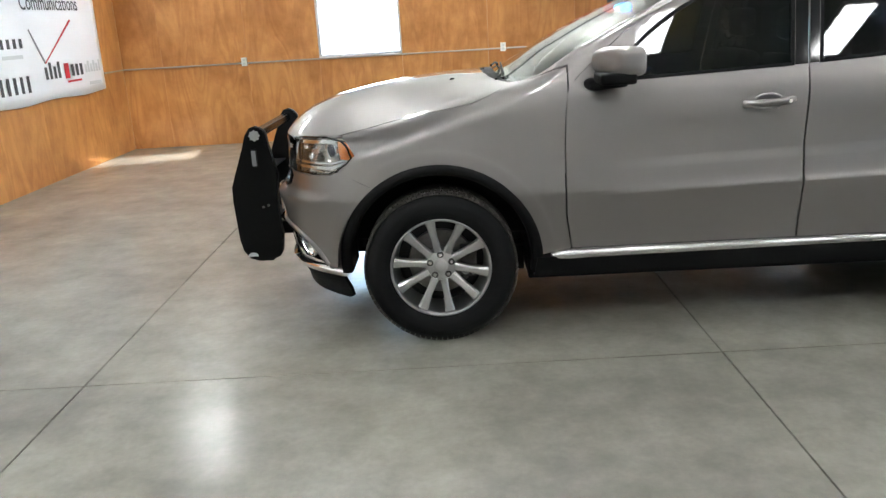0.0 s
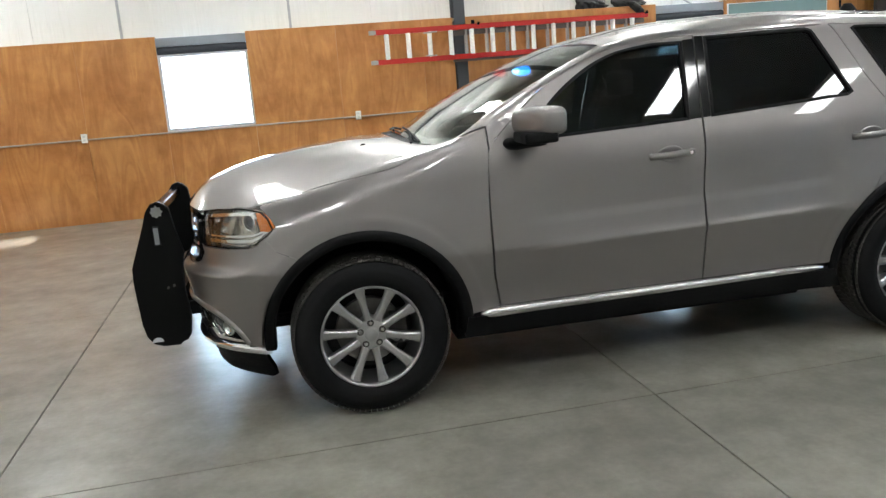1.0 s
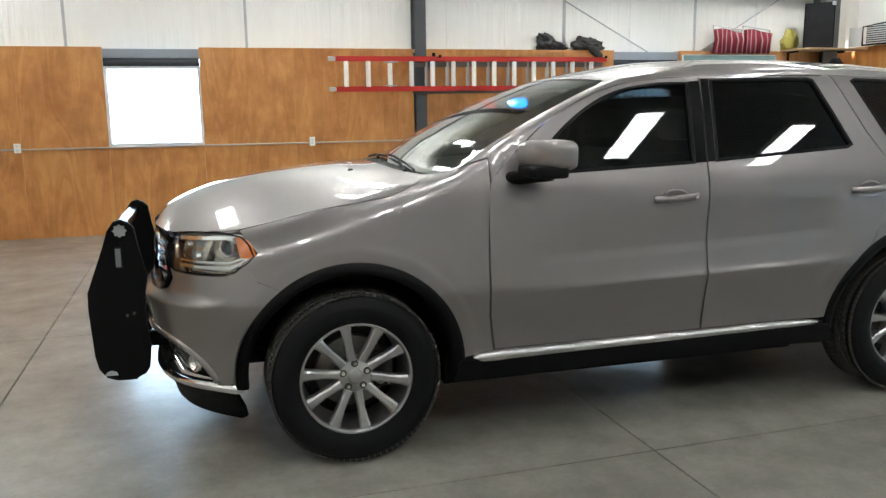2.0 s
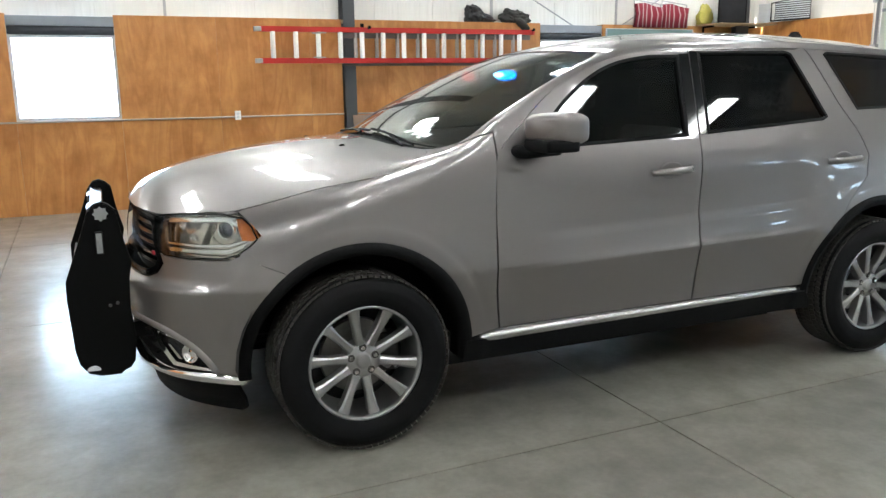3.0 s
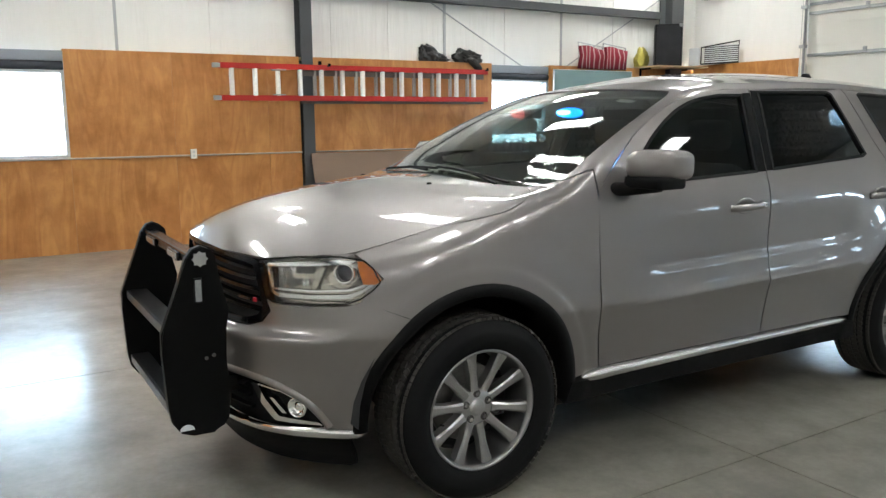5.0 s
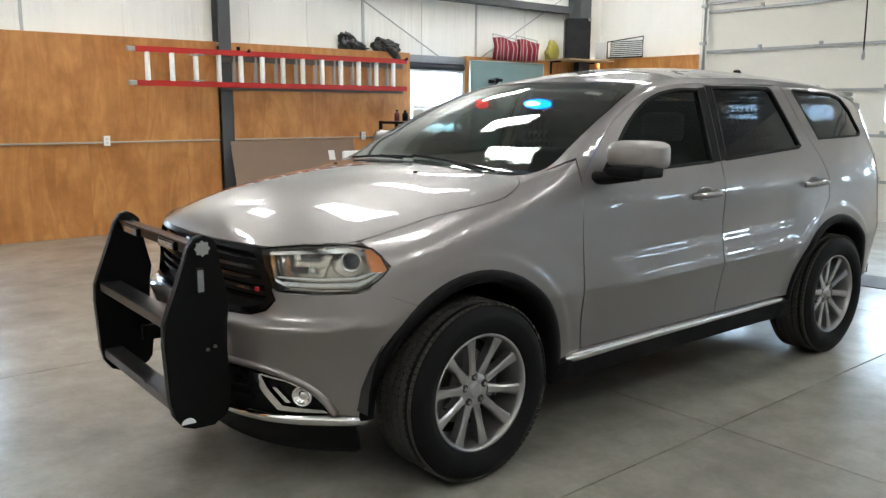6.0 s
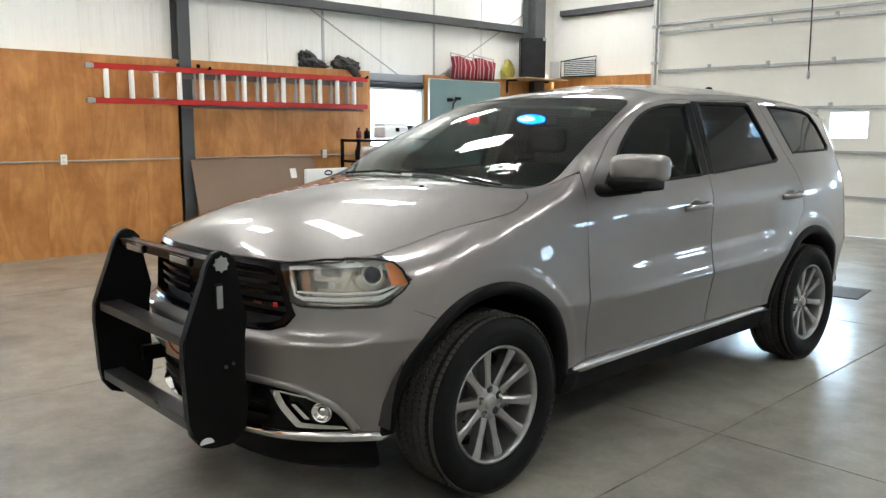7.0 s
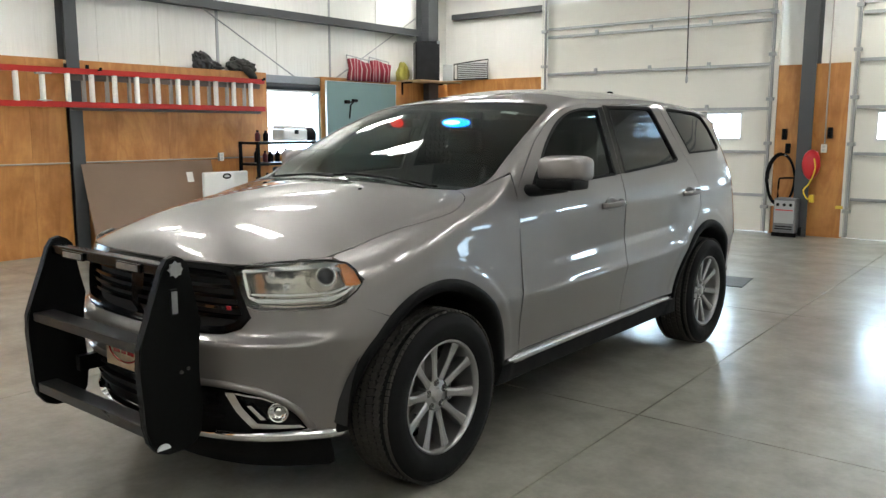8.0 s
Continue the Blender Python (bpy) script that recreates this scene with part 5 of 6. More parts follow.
for y0, y1 in ((-0.62, 0.05), (0.02, 0.64)):
    wp = bmesh.new()
    tube(wp, [(0.365 + 0.02 * t, y0 + (y1 - y0) * t, top_z(0.365 + 0.02 * t, abs(y0 + (y1 - y0) * t)) + 0.010) for t in (0, 0.25, 0.5, 0.75, 1)], 0.006, 8)
    tube(wp, [(0.33, y0 + 0.05, top_z(0.33, abs(y0)) + 0.008), (0.365, (y0 + y1) / 2, top_z(0.365, abs((y0 + y1) / 2)) + 0.016)], 0.007, 8)
    part("wiper", wp, BLACK_PLASTIC, car)
ant = lathe(bmesh.new(), [(0.0, 0.055), (0.018, 0.052), (0.03, 0.03), (0.045, 0.004), (0.05, -0.01)], 20, "Z")
for v in ant.verts:
    v.co = Vector((v.co.x * 1.5 + 3.30, v.co.y, v.co.z + top_z(3.30, 0)))
part("roof_antenna", ant, BLACK_PLASTIC, car, smooth=True)
# tail
tail = part("tailgate", boxes((3.86, -0.70, 0.45, 4.08, 0.70, 1.24), (3.76, -0.64, 1.24, 3.90, -0.54, 1.60), (3.76, 0.54, 1.24, 3.90, 0.64, 1.60), (3.70, -0.60, 1.585, 3.88, 0.60, 1.64), bevel=0.02), PAINT, car)
part("tail_glass", boxes((3.83, -0.545, 1.235, 3.836, 0.545, 1.59)), CLEAR, tail)
RED_LENS = material("red tail lens", (0.45, 0.01, 0.012), 0.1, 0, 0.1, 20, coat=1.0)
both_sides("tail_lamp", [(3.96, 1.02), (4.05, 1.0), (4.03, 1.16), (3.98, 1.20), (3.955, 1.19)], skin, RED_LENS, proud=0.004)
part("spoiler", boxes((3.70, -0.58, 1.645, 3.90, 0.58, 1.675), bevel=0.012), PAINT, car)

# cabin
for s in (1, -1):
    st = new("front_seat")
    st.parent = car
    part("seat_cushion", boxes((1.25, -0.25, 0.55, 1.75, 0.25, 0.74), bevel=0.05), CABIN, st, smooth=True)
    bk = boxes((0.0, -0.24, 0.0, 0.14, 0.24, 0.62), bevel=0.05)
    bmesh.ops.rotate(bk, verts=bk.verts, matrix=Matrix.Rotation(radians(14), 3, "Y"))
    bmesh.ops.translate(bk, verts=bk.verts, vec=(1.68, 0, 0.70))
    part("backrest", bk, CABIN, st, smooth=True)
    hr = boxes((1.86, -0.13, 1.36, 1.96, 0.13, 1.53), bevel=0.04)
    part("headrest", hr, CABIN, st, smooth=True)
    st.matrix_local = pose(0, -0.40 * s, 0)
part("dashboard", boxes((0.52, -0.72, 0.85, 0.98, 0.72, 1.17), (0.60, -0.60, 1.12, 0.90, -0.2, 1.22), bevel=0.04), CABIN, car, smooth=True)
sw = bmesh.new()
tube(sw, [(0.0, 0.185 * math.cos(2 * math.pi * k / 28), 0.185 * math.sin(2 * math.pi * k / 28)) for k in range(29)], 0.015, 8, False)
box(sw, -0.02, -0.18, -0.02, 0.02, 0.18, 0.02, 0.01), box(sw, -0.03, -0.07, -0.08, 0.02, 0.07, 0.06, 0.02)
bmesh.ops.rotate(sw, verts=sw.verts, matrix=Matrix.Rotation(radians(25), 3, "Y"))
bmesh.ops.translate(sw, verts=sw.verts, vec=(1.08, -0.40, 1.08))
part("steering_wheel", sw, CABIN, car, smooth=True)
part("rear_bench", boxes((2.25, -0.65, 0.55, 2.75, 0.65, 0.78), (2.70, -0.65, 0.75, 2.85, 0.65, 1.35), bevel=0.05), CABIN, car, smooth=True)
part("cabin_floor", boxes((0.55, -0.84, 0.40, 3.8, 0.84, 0.46), (0.55, -0.84, 0.46, 0.60, 0.84, 1.05), (3.66, -0.62, 0.46, 3.72, 0.62, 1.22)), CABIN, car)
# unseen solid upper panel, added to block daylight behind the front glass
part("partition", boxes((2.0, -0.66, 0.5, 2.03, 0.66, 1.12), (2.005, -0.60, 1.12, 2.02, 0.60, 1.60), bevel=0.006), CABIN, car, "dark prisoner partition, upper panel added solid to block daylight")
guard = bmesh.new()
for i in range(14):
    for j in range(6):
        cx, cz = 1.93 + 0.052 * i + (0.026 if j % 2 else 0.0), 1.30 + 0.062 * j
        pts = [(cx + 0.026 * a, cz + 0.041 * b) for a, b in ((-1, 0.25), (-1, -0.25), (0, -0.75), (1, -0.25))]
        if cx < 2.60 - 0.4 * (cz - 1.30):
            tube(guard, [(x, -(side_v(x, z) - 0.055), z) for x, z in pts], 0.0065, 6)
wg = part("window_guard", guard, MATTE_BLACK, rear_door, "black steel lattice guard behind the glass")
mirrored(wg, rear_door_off)
BLUE = glow("lit blue warning light", (0.0, 0.14, 1.0), 1.6)
CORE = glow("bright blue lamp core", (0.10, 0.45, 1.0), 4.5)
RED = glow("lit red warning light", (1.0, 0.03, 0.02), 0.24)
for y, m, lb in ((-0.18, BLUE, "lit blue visor warning light"), (0.28, RED, "dim red visor warning light")):
    vl = part("visor_light", boxes((1.085, y - 0.11, 1.545, 1.16, y + 0.11, 1.600), bevel=0.01), CABIN, car, lb)
    hw = 0.098 if m is BLUE else 0.040
    # the blue lens is swollen to stand in for the halo round the lamp
    lens = bmesh.new()
    bmesh.ops.create_uvsphere(lens, u_segments=24, v_segments=12, radius=1.0, matrix=Matrix.Translation((1.072, y, 1.574)) @ Matrix.Diagonal((0.050, hw, 0.027, 1)))
    part("light_lens", lens, m, vl, smooth=True)
    if m is BLUE:
        core = bmesh.new()
        bmesh.ops.create_uvsphere(core, u_segments=24, v_segments=12, radius=1.0, matrix=Matrix.Translation((1.056, y, 1.575)) @ Matrix.Diagonal((0.046, 0.070, 0.0165, 1)))
        part("light_core", core, CORE, vl, smooth=True)
part("windscreen_sticker", panel([(1.175, u_top(1.175, 0.53)), (1.21, u_top(1.21, 0.53)), (1.21, u_top(1.21, 0.42)), (1.175, u_top(1.175, 0.42))], lambda x, u: skin(x, u) - Vector((0, 0, 0.012)), thick=0.001), WHITE_PLASTIC, car)

# push bumper
LENS_OFF = material("unlit lamp lens", (0.30, 0.31, 0.32), 0.15, 0.3, 0.2, 60, coat=1.0)
pb = new("push_bumper")
pb.parent = car
tagged(pb, "matt black steel push bumper")
PLATE = [(-0.955, 1.055), (-0.985, 1.068), (-1.018, 1.058), (-1.045, 1.02), (-1.075, 0.93), (-1.125, 0.80), (-1.15, 0.735), (-1.152, 0.66), (-1.140, 0.43), (-1.128, 0.37), (-1.095, 0.325), (-1.05, 0.308), (-0.965, 0.306), (-0.955, 0.325),
         (-0.925, 0.33), (-0.905, 0.36), (-0.892, 0.46), (-0.905, 0.60), (-0.90, 0.72), (-0.885, 0.80), (-0.915, 0.93), (-0.93, 1.03)]
STAR = [((0.032 if k % 2 == 0 else 0.022) * math.cos(math.pi * k / 8), (0.032 if k % 2 == 0 else 0.022) * math.sin(math.pi * k / 8)) for k in range(16)]
for s in (1, -1):
    yo = -0.47 if s > 0 else 0.43
    pl = part("side_plate", prism(bmesh.new(), PLATE, 0.04, Matrix.Translation((0, yo, 0)), bevel=0.005), MATTE_BLACK, pb)
    face = yo - 0.004 if s > 0 else yo + 0.044
    out = -1 if s > 0 else 1
    part("star_bolt", prism(bmesh.new(), [(x - 0.99, z + 1.018) for x, z in STAR], 0.010, Matrix.Translation((0, face - 0.005, 0)), bevel=0.002), GALV if s > 0 else DARK_STEEL, pl)
    wl = part("side_warning_light", boxes((-1.020, face - 0.006, 0.845, -0.988, face + 0.006, 0.945), bevel=0.003), BLACK_PLASTIC, pl)
    part("light_lens", boxes((-1.016, face - 0.009, 0.852, -0.992, face + 0.009, 0.938), bevel=0.002), LENS_OFF, wl)
    slot = [(-1.075 + 0.028 * math.cos(a), 0.338 + 0.022 * math.sin(a)) for a in [math.pi * k / 8 for k in range(9)]]
    part("tie_slot", prism(bmesh.new(), slot, 0.006, Matrix.Translation((0, face - 0.003, 0))), LIGHT_GREY, pl)
    for bx, bz in ((-0.985, 0.62), (-0.955, 0.628)):
        part("bolt", tube(bmesh.new(), ((bx, face - 0.004, bz), (bx, face + 0.004, bz)), 0.007, 8), DARK_STEEL, pl)
part("top_bar", boxes((-1.03, -0.43, 0.992, -0.975, 0.43, 1.035), bevel=0.008), GLOSS_BLACK, pb)
for y in (-0.22, 0.22):
    bl = part("bar_light", boxes((-1.040, y - 0.09, 0.990, -1.029, y + 0.09, 1.026), bevel=0.004), GLOSS_BLACK, pb)
    part("light_lens", boxes((-1.045, y - 0.075, 0.996, -1.039, y + 0.075, 1.020), bevel=0.002), LENS_OFF, bl)
SATIN_BLACK = material("satin black bar", (0.012, 0.012, 0.0125), 0.30, 0, 0.2, 10, 0.15, 300, spec=0.5)
part("middle_bar", boxes((-1.127, -0.43, 0.708, -1.117, 0.43, 0.746), (-1.117, -0.43, 0.738, -1.035, 0.43, 0.746), bevel=0.003), SATIN_BLACK, pb)
part("lower_bar", boxes((-1.127, -0.43, 0.388, -1.117, 0.43, 0.430), (-1.117, -0.43, 0.422, -1.045, 0.43, 0.430), bevel=0.003), SATIN_BLACK, pb)
for s in (1, -1):
    part("mount_arm", boxes((-0.96, 0.40 * s - 0.02, 0.45, -0.80, 0.40 * s + 0.02, 0.52), bevel=0.004), MATTE_BLACK, pb)
lic = part("front_plate", boxes((-0.955, -0.16, 0.535, -0.948, 0.145, 0.69), bevel=0.004), material("tan dealer plate", (0.55, 0.40, 0.27), 0.4), car, "tan dealer plate with a red oval mark")
oval = bmesh.new()
tube(oval, [(-0.957, 0.11 * math.cos(2 * math.pi * k / 24), 0.615 + 0.05 * math.sin(2 * math.pi * k / 24)) for k in range(25)], 0.004, 6, False)
part("plate_mark", oval, RED_LENS, lic)
part("plate_bars", boxes((-0.9575, -0.08, 0.60, -0.953, -0.03, 0.64), (-0.9575, -0.02, 0.60, -0.953, 0.02, 0.64), (-0.9575, 0.03, 0.60, -0.953, 0.08, 0.64)), RED_LENS, lic)


# ---- things along the walls ----
RED_RAIL = material("red fibreglass rail", (0.52, 0.022, 0.016), 0.38, 0, 0.15, 6, 0.15, 90)
ALU = material("worn aluminium", (0.88, 0.87, 0.83), 0.5, 0.0, 0.10, 20, 0.1, 120)
# fly rails: shade behind the front section is put into this brown-grey
SHADED_RAIL = material("shaded grey fly rail", (0.16, 0.13, 0.115), 0.5, 0.2, 0.15, 12)
# rungs of the back section, greyer than the front ones
BACK_ALU = material("dull aluminium", (0.42, 0.40, 0.36), 0.55, 0.1, 0.12, 20, 0.1, 120)


def ladder():
    t = thing("extension_ladder", 1.0, 11.46, 1.83, 0, "red fibreglass extension ladder with aluminium rungs hung on its side", "ladder")
    L, H = 4.02, 0.40
    for sec, (y0, x0, x1, dz) in enumerate(((0.0, 0.0, L, 0.0), (0.06, 1.10, L - 0.02, 0.0))):
        for z in ((0.0, H) if sec == 0 else (-0.035, H - 0.07)):
            mat = RED_RAIL if sec == 0 else SHADED_RAIL
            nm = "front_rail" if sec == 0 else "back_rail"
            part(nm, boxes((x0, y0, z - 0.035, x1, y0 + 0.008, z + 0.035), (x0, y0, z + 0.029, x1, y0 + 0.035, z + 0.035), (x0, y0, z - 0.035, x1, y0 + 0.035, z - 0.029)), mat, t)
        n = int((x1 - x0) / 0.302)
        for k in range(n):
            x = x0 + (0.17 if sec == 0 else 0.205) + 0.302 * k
            part("rung", tube(bmesh.new(), ((x, y0 + 0.02, 0.03 + dz), (x, y0 + 0.02, H + dz - 0.03)), 0.033 if sec == 0 else 0.027, 10), ALU if sec == 0 else BACK_ALU, t)
    for z in (0.0, H):
        part("end_shoe", boxes((-0.07, -0.004, z - 0.03, 0.03, 0.04, z + 0.03), bevel=0.01), GALV, t)
        part("end_cap", boxes((L - 0.02, -0.004, z - 0.036, L + 0.02, 0.04, z + 0.036), bevel=0.008), RED_RAIL, t)
    part("pulley", boxes((0.69, -0.02, H - 0.055, 0.80, 0.03, H - 0.035), (0.80, -0.015, H - 0.048, 0.88, 0.02, H - 0.03), bevel=0.006), GALV, t)
    part("rung_lock", boxes((0.70, -0.02, 0.035, 0.86, 0.02, 0.05), bevel=0.006), GALV, t)
    return t


ladder()
for x in (2.47, 5.0):
    h = thing("ladder_hook", x, YN, 2.245, 0, "black steel wall hook holding the ladder", "hook", "ladder hooks")
    part("arm", boxes((-0.015, -0.34, 0.0, 0.015, 0.0, 0.02), (-0.015, -0.34, 0.0, 0.015, -0.32, 0.04), bevel=0.004), MATTE_BLACK, h)
    part("back_plate", boxes((-0.025, -0.006, -0.06, 0.025, 0.0, 0.09), bevel=0.002), MATTE_BLACK, h)

# conduit and sockets
CONDUIT = material("dull grey conduit", (0.42, 0.39, 0.35), 0.45, 0.3, 0.15, 8)
conduit = thing("conduit", label="thin grey electrical conduit along the plywood", category="conduit", kind="structure")
part("run", tube(bmesh.new(), ((XW + 0.02, YN - 0.014, 1.115), (2.17, YN - 0.014, 1.115)), 0.011, 8), CONDUIT, conduit)
part("run", tube(bmesh.new(), ((2.37, YN - 0.014, 1.115), (5.28, YN - 0.014, 1.115)), 0.011, 8), CONDUIT, conduit)
part("run", tube(bmesh.new(), ((XW + 0.014, 11.08, 1.115), (XW + 0.014, YN - 0.02, 1.115)), 0.011, 8), CONDUIT, conduit)
part("run", tube(bmesh.new(), ((XE - 0.014, 4.80, 1.26), (XE - 0.014, 4.80, 2.44), (XE - 0.014, 4.80, 3.9)), 0.011, 8), CONDUIT, conduit)


def socket(x, y, z, rz):
    s = thing("wall_socket", x, y, z, rz, "surface-mounted galvanised box with white socket plate", "socket", "wall sockets")
    part("box", boxes((-0.036, -0.045, -0.058, 0.036, 0.0, 0.058), bevel=0.006), GALV, s)
    part("face_plate", boxes((-0.038, -0.050, -0.060, 0.038, -0.0455, 0.060), bevel=0.003), WHITE_PLASTIC, s)
    for dz in (-0.024, 0.024):
        part("outlet", boxes((-0.016, -0.053, dz - 0.014, 0.016, -0.0505, dz + 0.014), bevel=0.002), LIGHT_GREY, s)
    return s


for x in (-2.97, 0.705, 4.40):
    socket(x, YN, 1.135, 0)
socket(XE, 4.80, 1.26, -90)
for y, z, h in ((5.36, 1.46, 0.080), (4.735, 1.48, 0.080), (5.30, 1.25, 0.075)):
    s = thing("door_control", XE, y, z, -90, "small black push-button door control", "switch", "door controls")
    part("case", boxes((-0.035, -0.04, -h, 0.035, 0.0, h), bevel=0.008), BLACK_PLASTIC, s)
    for k in (-0.5, 0.0, 0.5):
        part("button", tube(bmesh.new(), ((0, -0.048, k * h), (0, -0.040, k * h)), 0.012, 10), GLOSS_BLACK, s)
for y, z, mt, lb in ((4.545, 0.425, material("yellow marker", (0.75, 0.55, 0.08), 0.5), "yellow door sensor on the plywood"), (5.49, 0.415, WHITE_PLASTIC, "white door sensor on the plywood")):
    s = thing("door_sensor", XE, y, z, -90, lb, "sensor")
    part("case", boxes((-0.05, -0.04, -0.022, 0.05, 0.0, 0.022), bevel=0.006), mt, s)

# pull rope of the door
rope = thing("pull_rope", label="dark pull rope with a metal weight hanging by the door", category="rope")
part("cord", tube(bmesh.new(), ((9.52, 6.83, 4.4), (9.52, 6.82, 3.2), (9.52, 6.81, 2.36)), 0.010, 8), BLACK_PLASTIC, rope)
part("weight", tube(bmesh.new(), ((9.52, 6.81, 2.24), (9.52, 6.81, 2.28), (9.52, 6.81, 2.37)), [0.012, 0.024, 0.012], 10), GALV, rope)

# banner on the west wall
BANNER = material("white vinyl banner", (0.80, 0.81, 0.83), 0.45, 0, 0.03, 2)
INK = material("dark grey print", (0.05, 0.05, 0.055), 0.6)
RED_INK = material("red print", (0.55, 0.02, 0.03), 0.6)
ban = thing("banner", XW + 0.006, 8.62, 0.905, 90, "large white vinyl banner with dark and red print", "banner")
bb = bmesh.new()
nx, nz = 40, 12
W2, H2 = 2.44, 1.56
grid = [[bb.verts.new((-W2 + 2 * W2 * i / nx, -0.006 - 0.005 * (1 + math.sin(i * 0.9 + j * 0.35)), H2 * j / nz + 0.012 * math.sin(i * 0.5) * (j == 0))) for i in range(nx + 1)] for j in range(nz + 1)]
for j in range(nz):
    for i in range(nx):
        bb.faces.new((grid[j][i], grid[j][i + 1], grid[j + 1][i + 1], grid[j + 1][i]))
r = bmesh.ops.extrude_face_region(bb, geom=bb.faces[:])
for v in r["geom"]:
    if isinstance(v, bmesh.types.BMVert):
        v.co.y += 0.0012
bmesh.ops.recalc_face_normals(bb, faces=bb.faces)
part("sheet", bb, BANNER, ban, smooth=True)


def bars(name, rows, mt):
    for x0, z0, x1, z1 in rows:
        part(name[:-1], boxes((x0, -0.0195, z0, x1, -0.0175, z1)), mt, ban)


text("Communications", 0.24, INK, ban, pose(1.25, -0.0185, 1.02, 90, 0, 0), stretch=0.86)
bars("title_bars", [(0.15, 1.28, 0.9, 1.46), (1.0, 1.28, 2.3, 1.46), (-2.2, 1.28, -1.0, 1.46), (-0.9, 1.28, 0.05, 1.46), (-2.2, 1.02, -0.2, 1.18)], INK)
prism(bm := bmesh.new(), [(0.625, 0.80), (0.65, 0.81), (0.895, 0.44), (0.87, 0.42)], 0.002, Matrix.Translation((0, -0.0195, 0)))
part("check_stroke", bm, material("grey print", (0.22, 0.22, 0.23), 0.6), ban)
prism(bm := bmesh.new(), [(0.865, 0.42), (0.895, 0.42), (1.70, 0.90), (1.66, 0.91)], 0.002, Matrix.Translation((0, -0.0205, 0)))
part("check_stroke", bm, RED_INK, ban)
bars("brand_shapes", [(0.84 + 0.105 * k, 0.24, 0.84 + 0.105 * k + 0.06, 0.38 + 0.05 * (k % 2)) for k in range(4)] + [(1.50 + 0.12 * k, 0.24, 1.50 + 0.12 * k + 0.07, 0.38) for k in range(3)], INK)
bars("brand_shapes", [(1.32, 0.22, 1.44, 0.40), (1.36, 0.17, 1.74, 0.195)], RED_INK)
bars("fine_bars", [(1.88 + 0.08 * k, 0.26, 1.88 + 0.08 * k + 0.05, 0.36 + 0.04 * (k % 2)) for k in range(6)] + [(1.95, 0.10, 2.3, 0.14)], LIGHT_GREY)
bars("brand_shapes", [(0.0 + 0.13 * k, 0.61, 0.0 + 0.13 * k + 0.06, 0.71) for k in range(4)], INK)
bars("fine_bars", [(0.0, 0.50, 0.42, 0.54)], LIGHT_GREY)
bars("number_bars", [(-0.3 + 0.14 * k, 0.13, -0.3 + 0.14 * k + 0.06, 0.31) for k in range(6)], INK)

# leaning brown board, folded white table, rack, green board
HARDBOARD = material("brown hardboard", (0.20, 0.13, 0.085), 0.35, 0, 0.08, 3, 0.05, 200)
brown = thing("hardboard_sheet", 2.27, 0, FZ, 0, "large glossy brown hardboard sheet leaning on the wall", "board")
part("board", prism(bmesh.new(), [(0.0, 0.0), (1.92, 0.0), (1.92, 1.165), (0.0, 1.165)], 0.012, Matrix.Translation((0, YN - 0.40, 0)) @ Matrix.Rotation(radians(-16), 4, "X"), bevel=0.003), HARDBOARD, brown)
part("label", boxes((1.47, -0.003, 0.86, 1.57, -0.0005, 1.0)), WHITE_PLASTIC, brown).matrix_local = Matrix.Translation((0, YN - 0.40, 0)) @ Matrix.Rotation(radians(-16), 4, "X")
folded = thing("folded_table", 3.80, 11.30, FZ, 0, "folded white plastic table standing on edge", "table")
part("top", boxes((0.0, 0.0, 0.0, 0.76, 0.05, 0.965), bevel=0.03), WHITE_PLASTIC, folded, smooth=True)
part("carry_handle", tube(bmesh.new(), [(0.38 + 0.06 * math.cos(a), -0.012, 0.90 + 0.03 * math.sin(a)) for a in [2 * math.pi * k / 16 for k in range(17)]], 0.010, 8, False), MATTE_BLACK, folded)
part("leg_frame", tube(bmesh.new(), ((0.08, 0.065, 0.08), (0.08, 0.065, 0.80), (0.68, 0.065, 0.80), (0.68, 0.065, 0.08)), 0.012, 8), GALV, folded)

rack = thing("tool_rack", 4.47, 10.95, FZ, 0, "black steel rack holding bottles and dark gear", "rack")
for x in (0.0, 1.42):
    for y in (0.0, 0.40):
        part("post", boxes((x, y, 0.0, x + 0.04, y + 0.04, 1.38), bevel=0.004), MATTE_BLACK, rack)
for z in (0.18, 0.72, 1.04, 1.34):
    part("shelf", boxes((0.0, 0.0, z, 1.46, 0.44, z + 0.035), bevel=0.004), MATTE_BLACK, rack)


def bottle(x, y, z, h, r, mt, lb):
    b = thing("bottle", x, y, z, 0, lb, "bottle", "bottles on the rack")
    part("body", lathe(bmesh.new(), [(0.0, 0.0), (r, 0.0), (r, h * 0.65), (r * 0.5, h * 0.8), (r * 0.35, h * 0.85), (0.0, h * 0.85)], 14, "Z"), mt, b, smooth=True)
    part("cap", lathe(bmesh.new(), [(0.0, h * 0.85), (r * 0.45, h * 0.85), (r * 0.45, h), (0.0, h)], 12, "Z"), BLACK_PLASTIC, b)


rng = random.Random(4)
BURG = material("dark red plastic", (0.10, 0.012, 0.015), 0.35)
for k, (x, z) in enumerate([(4.58, 1.363), (4.72, 1.363)] + [(4.58 + 0.125 * i, 1.063) for i in range(10)] + [(4.60 + 0.14 * i, 0.743) for i in range(9)]):
    bottle(x, 11.10 + rng.uniform(-0.03, 0.03), z, rng.uniform(0.15, 0.22), rng.uniform(0.035, 0.05), rng.choice((BLACK_PLASTIC, BURG, MATTE_BLACK, GLOSS_BLACK)), "dark plastic bottle on the black rack")
